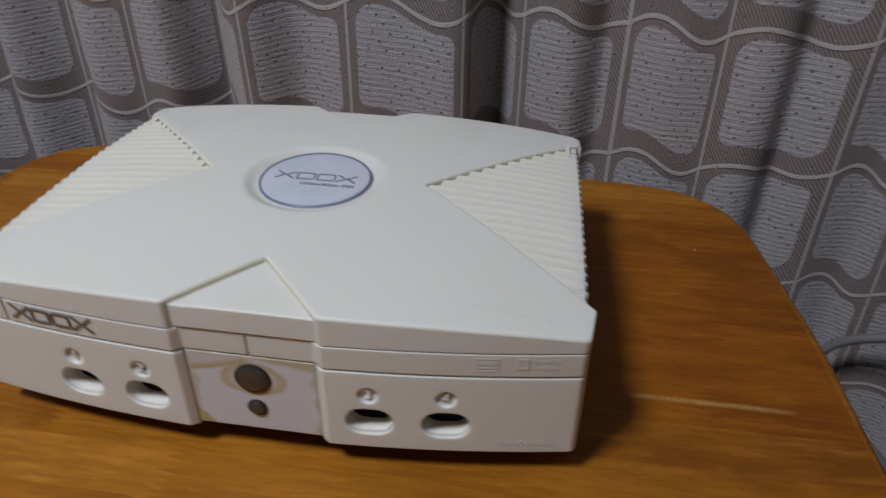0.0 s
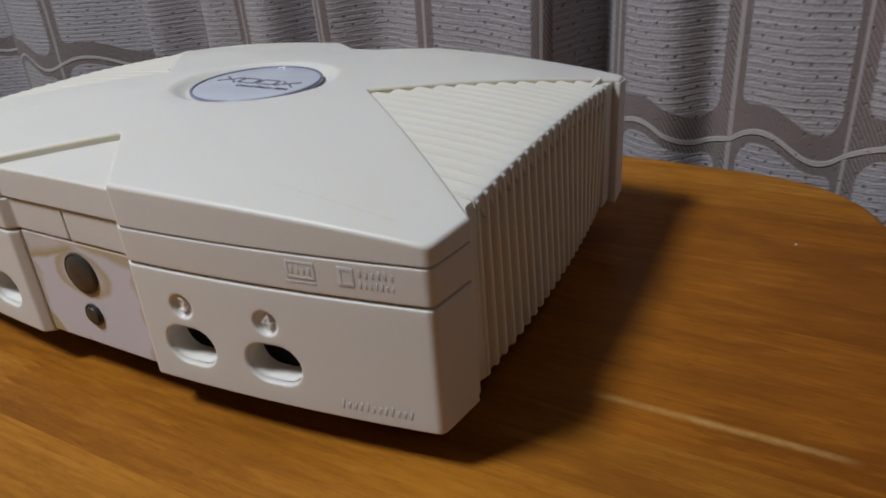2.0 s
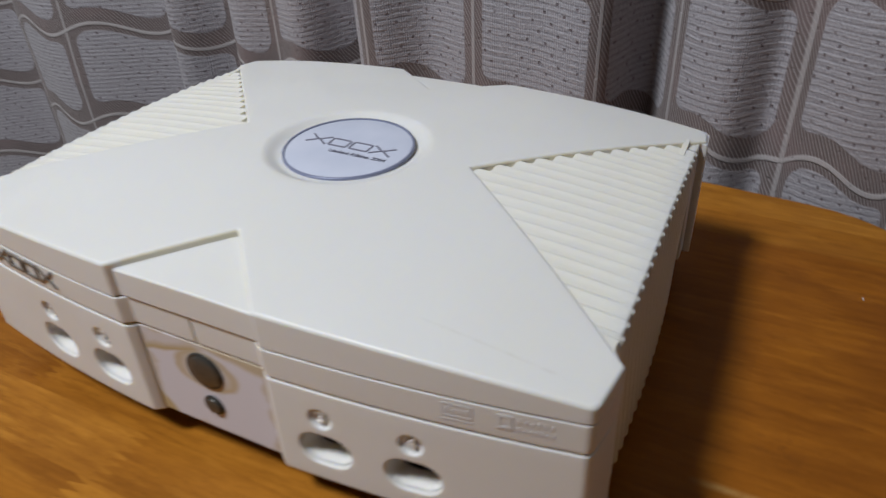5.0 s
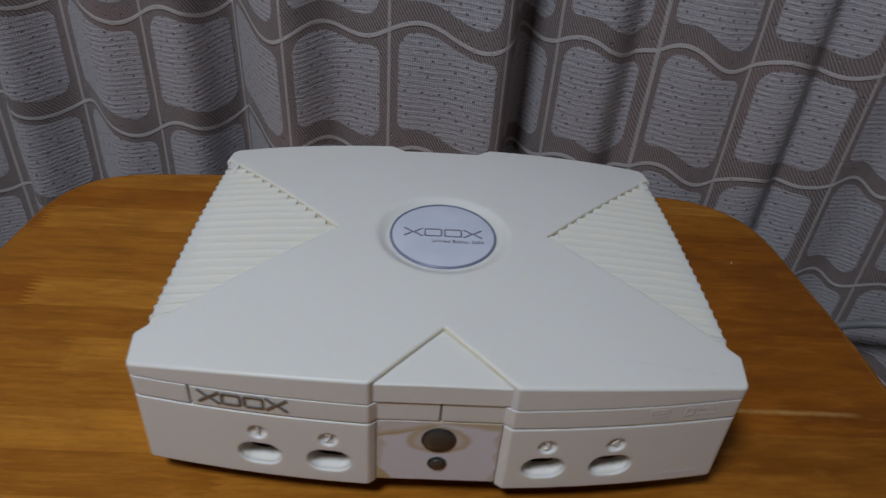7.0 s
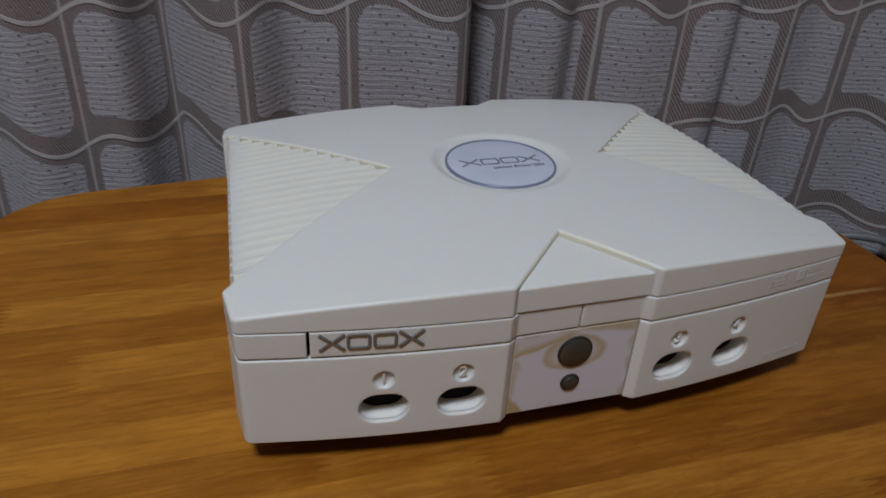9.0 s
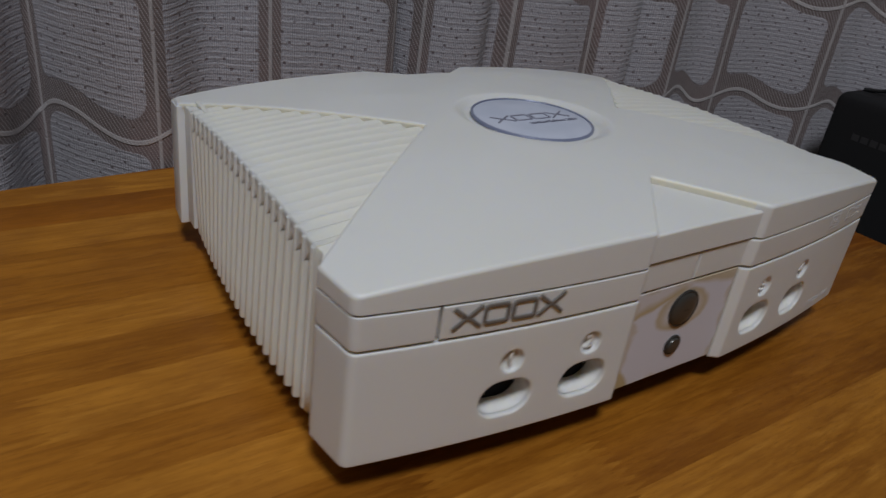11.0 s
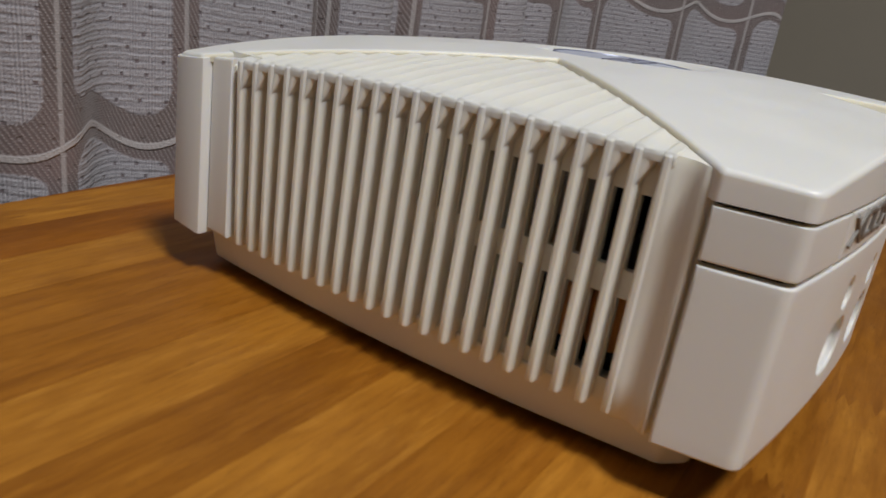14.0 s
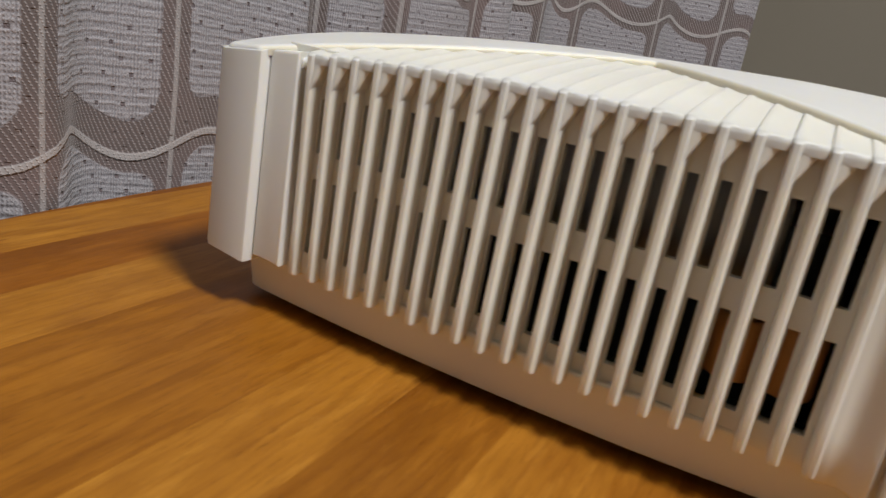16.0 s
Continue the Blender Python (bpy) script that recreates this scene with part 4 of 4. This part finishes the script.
def vent_z(x, y):
    """The level of the rib tops: sunk at the lid's front step, almost flush at the rear one and at the outer edge."""
    t = min(max((0.020 - y) / 0.045, 0.0), 1.0)
    outer = min(max((x - 0.066) / 0.092, 0.0), 1.0)
    return top_z(x, y) - 0.0011 - 0.0015 * t * t * (3 - 2 * t) * (1 - 0.75 * outer)


def belly(y, z):
    """How far the side swells outwards towards its foot, most before the middle."""
    return 0.0030 * (1 - ((y + 0.025) / 0.075) ** 2) * min(max((0.085 - z) / 0.065, 0.0), 1.0)


def loft(sections):
    """Joins equal rings of points into a closed body."""
    n = len(sections[0])
    verts = [p for ring in sections for p in ring]
    faces = [[i * n + j, i * n + (j + 1) % n, (i + 1) * n + (j + 1) % n, (i + 1) * n + j] for i in range(len(sections) - 1) for j in range(n)]
    return verts, faces + [list(range(n)), list(range(len(verts) - n, len(verts)))]


def rib(k, side):
    """A bar of the vent's top with a low ridge at its rear edge, the fin that runs down the side from there, and a gusset that narrows from the bar to the fin."""
    y = RIB_Y0 + k * RIB_PITCH
    xc, xi = rib_x(y), inner_x(y) - 0.001
    w, low = FIN_TIP, FIN_TIP - RIB_PITCH + 0.0002 if k else -FIN_TIP - 0.0006
    n = max(3, int((xc - 0.006 - xi) / 0.012))
    # flat, then a small round at the edge
    cx = xc - 0.0022
    zc = vent_z(cx, y)
    rows = [(xi + (cx - xi) * i / n, vent_z(xi + (cx - xi) * i / n, y), 0.0, 1.0) for i in range(n + 1)]
    rows += [(cx + 0.0006, zc - 0.0001, 0.38, 0.92), (cx + 0.0012, zc - 0.0005, 0.7, 0.7), (cx + 0.0016, zc - 0.0012, 0.94, 0.34), (cx + 0.0017, zc - 0.0020, 1.0, 0.0), (cx + 0.0016, zc - 0.0034, 1.0, 0.0)]
    # a thin raised ridge along the rear edge, over the fin
    drop = 0.0004 if k else 0.0
    prof = [(w, 0.0030), (w, 0.0004), (w - 0.0002, 0.0001), (w - 0.0006, 0.0), (-w + 0.0006, 0.00005), (-w, drop * 0.65), (low * 0.6, drop * 0.9), (low, drop), (low, 0.0030)]
    verts, faces = loft([[(side * (x - nx * d), y + dy, z - nz * d) for dy, d in prof] for x, z, nx, nz in rows])
    back = xc - WALL_IN - 0.0034
    if k:
        sections = []
        for i in range(9):
            t = i / 8
            z, out = zc - 0.0009 - 0.0099 * t, xc - 0.0004 - 0.0006 * (1 - t)
            tip = low + 0.0003 + (-w - low - 0.0001) * t ** 0.9
            edge = [(tip, back), (tip, out - 0.0010), (tip * 0.8 - w * 0.2, out - 0.0005), (tip * 0.45 - w * 0.55, out - 0.0001), (-w * 0.5, out), (-w * 0.5, back)]
            sections.append([(side * x, y + dy, z) for dy, x in edge])
        more, others = loft(sections)
        faces += [[i + len(verts) for i in f] for f in others]
        verts += more
    # the fin: a tapered blade with a rounded outer edge
    foot, head = FIN_END - 0.0015 * k / 20, zc - 0.0003
    levels = [(head, 0.0016), (head - 0.0003, 0.0007), (head - 0.0009, 0.0001), (head - 0.0016, 0.0)] + [(head - 0.0016 - (head - 0.0028 - foot) * i / 5, 0.0) for i in range(1, 6)] + [(foot + 0.0004, 0.0004), (foot, 0.0013)]
    sections = []
    for z, inset in levels:
        out = xc + belly(y, z) - inset
        edge = [(-FIN_ROOT, back), (-w, out - 0.0007), (-w + 0.0002, out - 0.0003), (-w + 0.0006, out), (w - 0.0006, out), (w - 0.0002, out - 0.0003), (w, out - 0.0007), (FIN_ROOT, back)]
        sections.append([(side * x, y + dy, z) for dy, x in edge])
    more, others = loft(sections)
    faces += [[i + len(verts) for i in f] for f in others]
    verts += more
    return mesh_object("rib", verts, faces, AGED, console, smooth=32, doubles=False)


def vents(side):
    # top floor between the ribs
    tri = [(TRI_E[0][0] - 0.004, TRI_E[0][1]), (0.1470, -0.0890), (0.1570, -0.0945), (0.1560, -0.0815), (0.1480, -0.0800), (0.1440, 0.0785), (0.1515, 0.0790), (0.1515, 0.0925)]
    panel("vent_top", dense([(side * x, y) for x, y in tri], 0.008), lambda u, v, d: (u, v, vent_z(abs(u), v) - 0.0021 - d), 0.0012, 0.0030, AGED, console, grid=0.01)
    # slotted wall behind the ribs
    holes = []
    half = 0.0014
    for k in range(RIBS - 1):
        y = RIB_Y0 + (k + 1) * RIB_PITCH - FIN_ROOT - half - 0.0003
        for z0, z1 in ((0.0252, 0.0494), (0.0574, vent_z(0.155, y) - 0.0134)):
            holes.append([(y - half, z0), (y + half, z0), (y + half, z1), (y - half, z1)])
    y1 = RIB_Y0 + 20 * RIB_PITCH + 0.012
    outl = [(RIB_Y0 - 0.004, 0.0180), (y1, 0.0180), (y1, 0.0885), (RIB_Y0 - 0.004, 0.0885)]
    panel("vent_wall", outl, lambda u, v, d: (side * (rib_x(u) - WALL_IN - d), u, v), 0.0, 0.0026, AGED, console, "slotted wall behind the ribs", holes=holes)
    # fairing that runs from the foremost rib to the front shell
    verts, faces = [], []
    prof = [(0.0, -0.0010), (0.13, -0.0012), (0.22, -0.0019), (0.33, -0.0026), (0.46, -0.0028), (0.58, -0.0023), (0.68, -0.0013), (0.74, -0.0007), (0.85, -0.0005), (0.89, -0.0012), (0.91, -0.0034), (1.0, -0.0035)]
    y_a, y_b = RIB_Y0, -0.0928
    for z in (0.0178, 0.0188, 0.03, 0.05, 0.07, 0.087, 0.0925):
        for t, dx in prof:
            y = y_a + t * (y_b - y_a)
            inset = 0.0011 if z > 0.09 or z < 0.018 else 0.0
            verts.append((side * (rib_x(y) + 0.0024 * t + dx * (1.0 if z < 0.085 else 0.7) - inset + belly(y, z)), y, min(z, vent_z(0.158, y) - 0.0002)))
        for t, dx in reversed(prof):
            y = y_a + t * (y_b - y_a)
            verts.append((side * (rib_x(y) - 0.0100), y, z))
    m = 2 * len(prof)
    for i in range(6):
        faces += [[i * m + j, i * m + (j + 1) % m, (i + 1) * m + (j + 1) % m, (i + 1) * m + j] for j in range(m)]
    faces += [list(range(m)), list(range(len(verts) - m, len(verts)))]
    mesh_object("vent_fairing", verts, faces, AGED, console, smooth=60)
    # smooth panel behind the hindmost rib, and the block of the rear corner
    y0 = RIB_Y0 + 20 * RIB_PITCH + 0.0042
    panel("rear_side_panel", [(y0, 0.0190), (0.0909, 0.0200), (0.0909, 0.0856), (y0, 0.0868)], lambda u, v, d: (side * (rib_x(u) - 0.0008 - d), u, v), 0.0010, 0.008, CREAM, console)
    plan = [(0.1490, 0.0911), (0.1547, 0.0911), (0.1556, 0.0916), (0.1557, 0.0925), (0.1544, 0.1072), (0.1520, 0.1100), (0.1300, 0.1112), (0.1300, 0.0910)]
    panel("rear_corner_block", [(side * x, y) for x, y in plan], lambda u, v, d: (u, v, top_z(u, v) - 0.0013 - d), 0.0003, lambda u, v: top_z(u, v) - 0.0013 - 0.0180 - 0.1 * max(0.0, v - 0.0930), CREAM, console)


for side in (-1, 1):
    for k in range(RIBS):
        rib(k, side)
    vents(side)

# rear, base, feet and what shows through the slots
panel("rear_wall", [(-0.1298, 0.019), (0.1298, 0.019), (0.1298, SEAM_LID), (-0.1298, SEAM_LID)], lambda u, v, d: (u, 0.1105 - d, v), 0.0006, 0.004, CREAM, console)
half_plan = [(0.1470, -0.0945), (0.1500, -0.0450), (0.1488, 0.0050), (0.1462, 0.0450), (0.1425, 0.0780), (0.1390, 0.1040)]
base_plan = fillet([(-0.1400, -0.1010), (0.0, -0.1090), (0.1400, -0.1010)] + half_plan + [(-x, y) for x, y in reversed(half_plan)], [0.002, 0.02, 0.002, 0.002, 0.02, 0.02, 0.02, 0.02, 0.008, 0.008, 0.02, 0.02, 0.02, 0.02, 0.002])
panel("base", dense(base_plan, 0.01), lambda u, v, d: (u * (1 + 0.025 - 1.6 * d), v * (1 - 0.2 * d), 0.0205 - d), 0.0012, 0.0172, AGED, console, "plain base that the shell stands over")
# added black sheets inside the front: the shade of its seams put into colour
panel("front_shade_sheet", strip_outline(-S_END + 0.004, S_END - 0.004, BOTTOM + 0.002, SEAM_LID), lambda s, z, d: on_front(s, z, d + 0.0200), 0.0, 0.002, SOCKET_SEAM_BLACK, console)
panel("seam_shade_sheet", strip_outline(-S_END + 0.0006, S_END - 0.0006, 0.062, SEAM_LID + 0.001), lambda s, z, d: on_front(s, z, d + 0.0042), 0.0, 0.0015, SOCKET_SEAM_BLACK, console)
for sx in (-1, 1):
    for y in (-0.088, 0.088):
        lathe("foot", [(0.0095, 0.0), (0.0105, 0.0012), (0.0105, 0.0068), (0.0, 0.0070)], RUBBER, console, lambda a, b, h: (sx * 0.118 + a, y + b, h), "round black rubber foot")
box("disc_drive", (-0.138, -0.060, 0.052), (-0.010, 0.060, 0.082), STEEL, console, "bare metal disc drive behind the slots", bevel=0.001)
box("circuit_board", (-0.140, -0.085, 0.0215), (0.135, 0.100, 0.0231), BOARD, console)
for y, top in ((-0.0700, 0.0490), (-0.0560, 0.0465)):
    lathe("coil", [(0.0062, 0.0300), (0.0066, 0.0312), (0.0066, top - 0.001), (0.0060, top), (0.0, top)], COPPER, console, lambda a, b, h: (-0.1405 + a, y + b, h), "orange copper-coloured winding", n=24)

# ---- things beyond the table ----
black_case = new("equipment_case")
tagged(black_case, "matt black upright case with rounded edges beside the table", "case")
case = panel("body", fillet([(-0.26, FLOOR_Z), (0.070, FLOOR_Z), (0.073, 0.0685), (-0.26, 0.075)], [0.01, 0.01, 0.012, 0.02]), lambda u, v, d: (0.455 + d, u, v), 0.006, 0.050, BLACK, black_case)
for k in range(5):
    panel("mark", [(0.045 - k * 0.009, 0.028), (0.038 - k * 0.009, 0.028), (0.038 - k * 0.009, 0.034), (0.045 - k * 0.009, 0.034)], lambda u, v, d: (0.4548 + d, u, v), 0.0, 0.0006, CASE_MARK, black_case)
loop = tube("cable", [(0.525, 0.055, FLOOR_Z + 0.006), (0.522, 0.070, -0.45), (0.510, 0.090, -0.30), (0.470, 0.128, -0.235), (0.420, 0.152, -0.19), (0.384, 0.158, -0.142), (0.400, 0.152, -0.105), (0.446, 0.124, -0.078), (0.490, 0.092, -0.088), (0.520, 0.055, -0.16), (0.532, 0.0, -0.40), (0.53, -0.06, FLOOR_Z + 0.006)], 0.0042, CABLE_GREY)
tagged(loop, "grey round cable hanging in a loop against the curtain", "cable")
arch = tube("cable", [(0.48, 0.062, 0.070), (0.48, 0.046, 0.073), (0.48, 0.028, 0.080), (0.48, 0.008, 0.078), (0.48, -0.012, 0.0745)], 0.0018, CABLE_BLACK)
tagged(arch, "thin black cable arched over the black case", "cable")

bits = bmesh.new()
bmesh.ops.create_icosphere(bits, subdivisions=2, radius=0.0006)
for v in bits.verts:
    v.co *= 1.0 + 0.5 * noise.noise(v.co * 1500.0)
    v.co.z = max(v.co.z * 0.7 + 0.0004, 0.0)
crumb = part("crumb", bits, WHITE, None)
crumb.location = (0.249, 0.109, 0.0001)
tagged(crumb, "tiny white crumb lying on the bare table", "crumb")


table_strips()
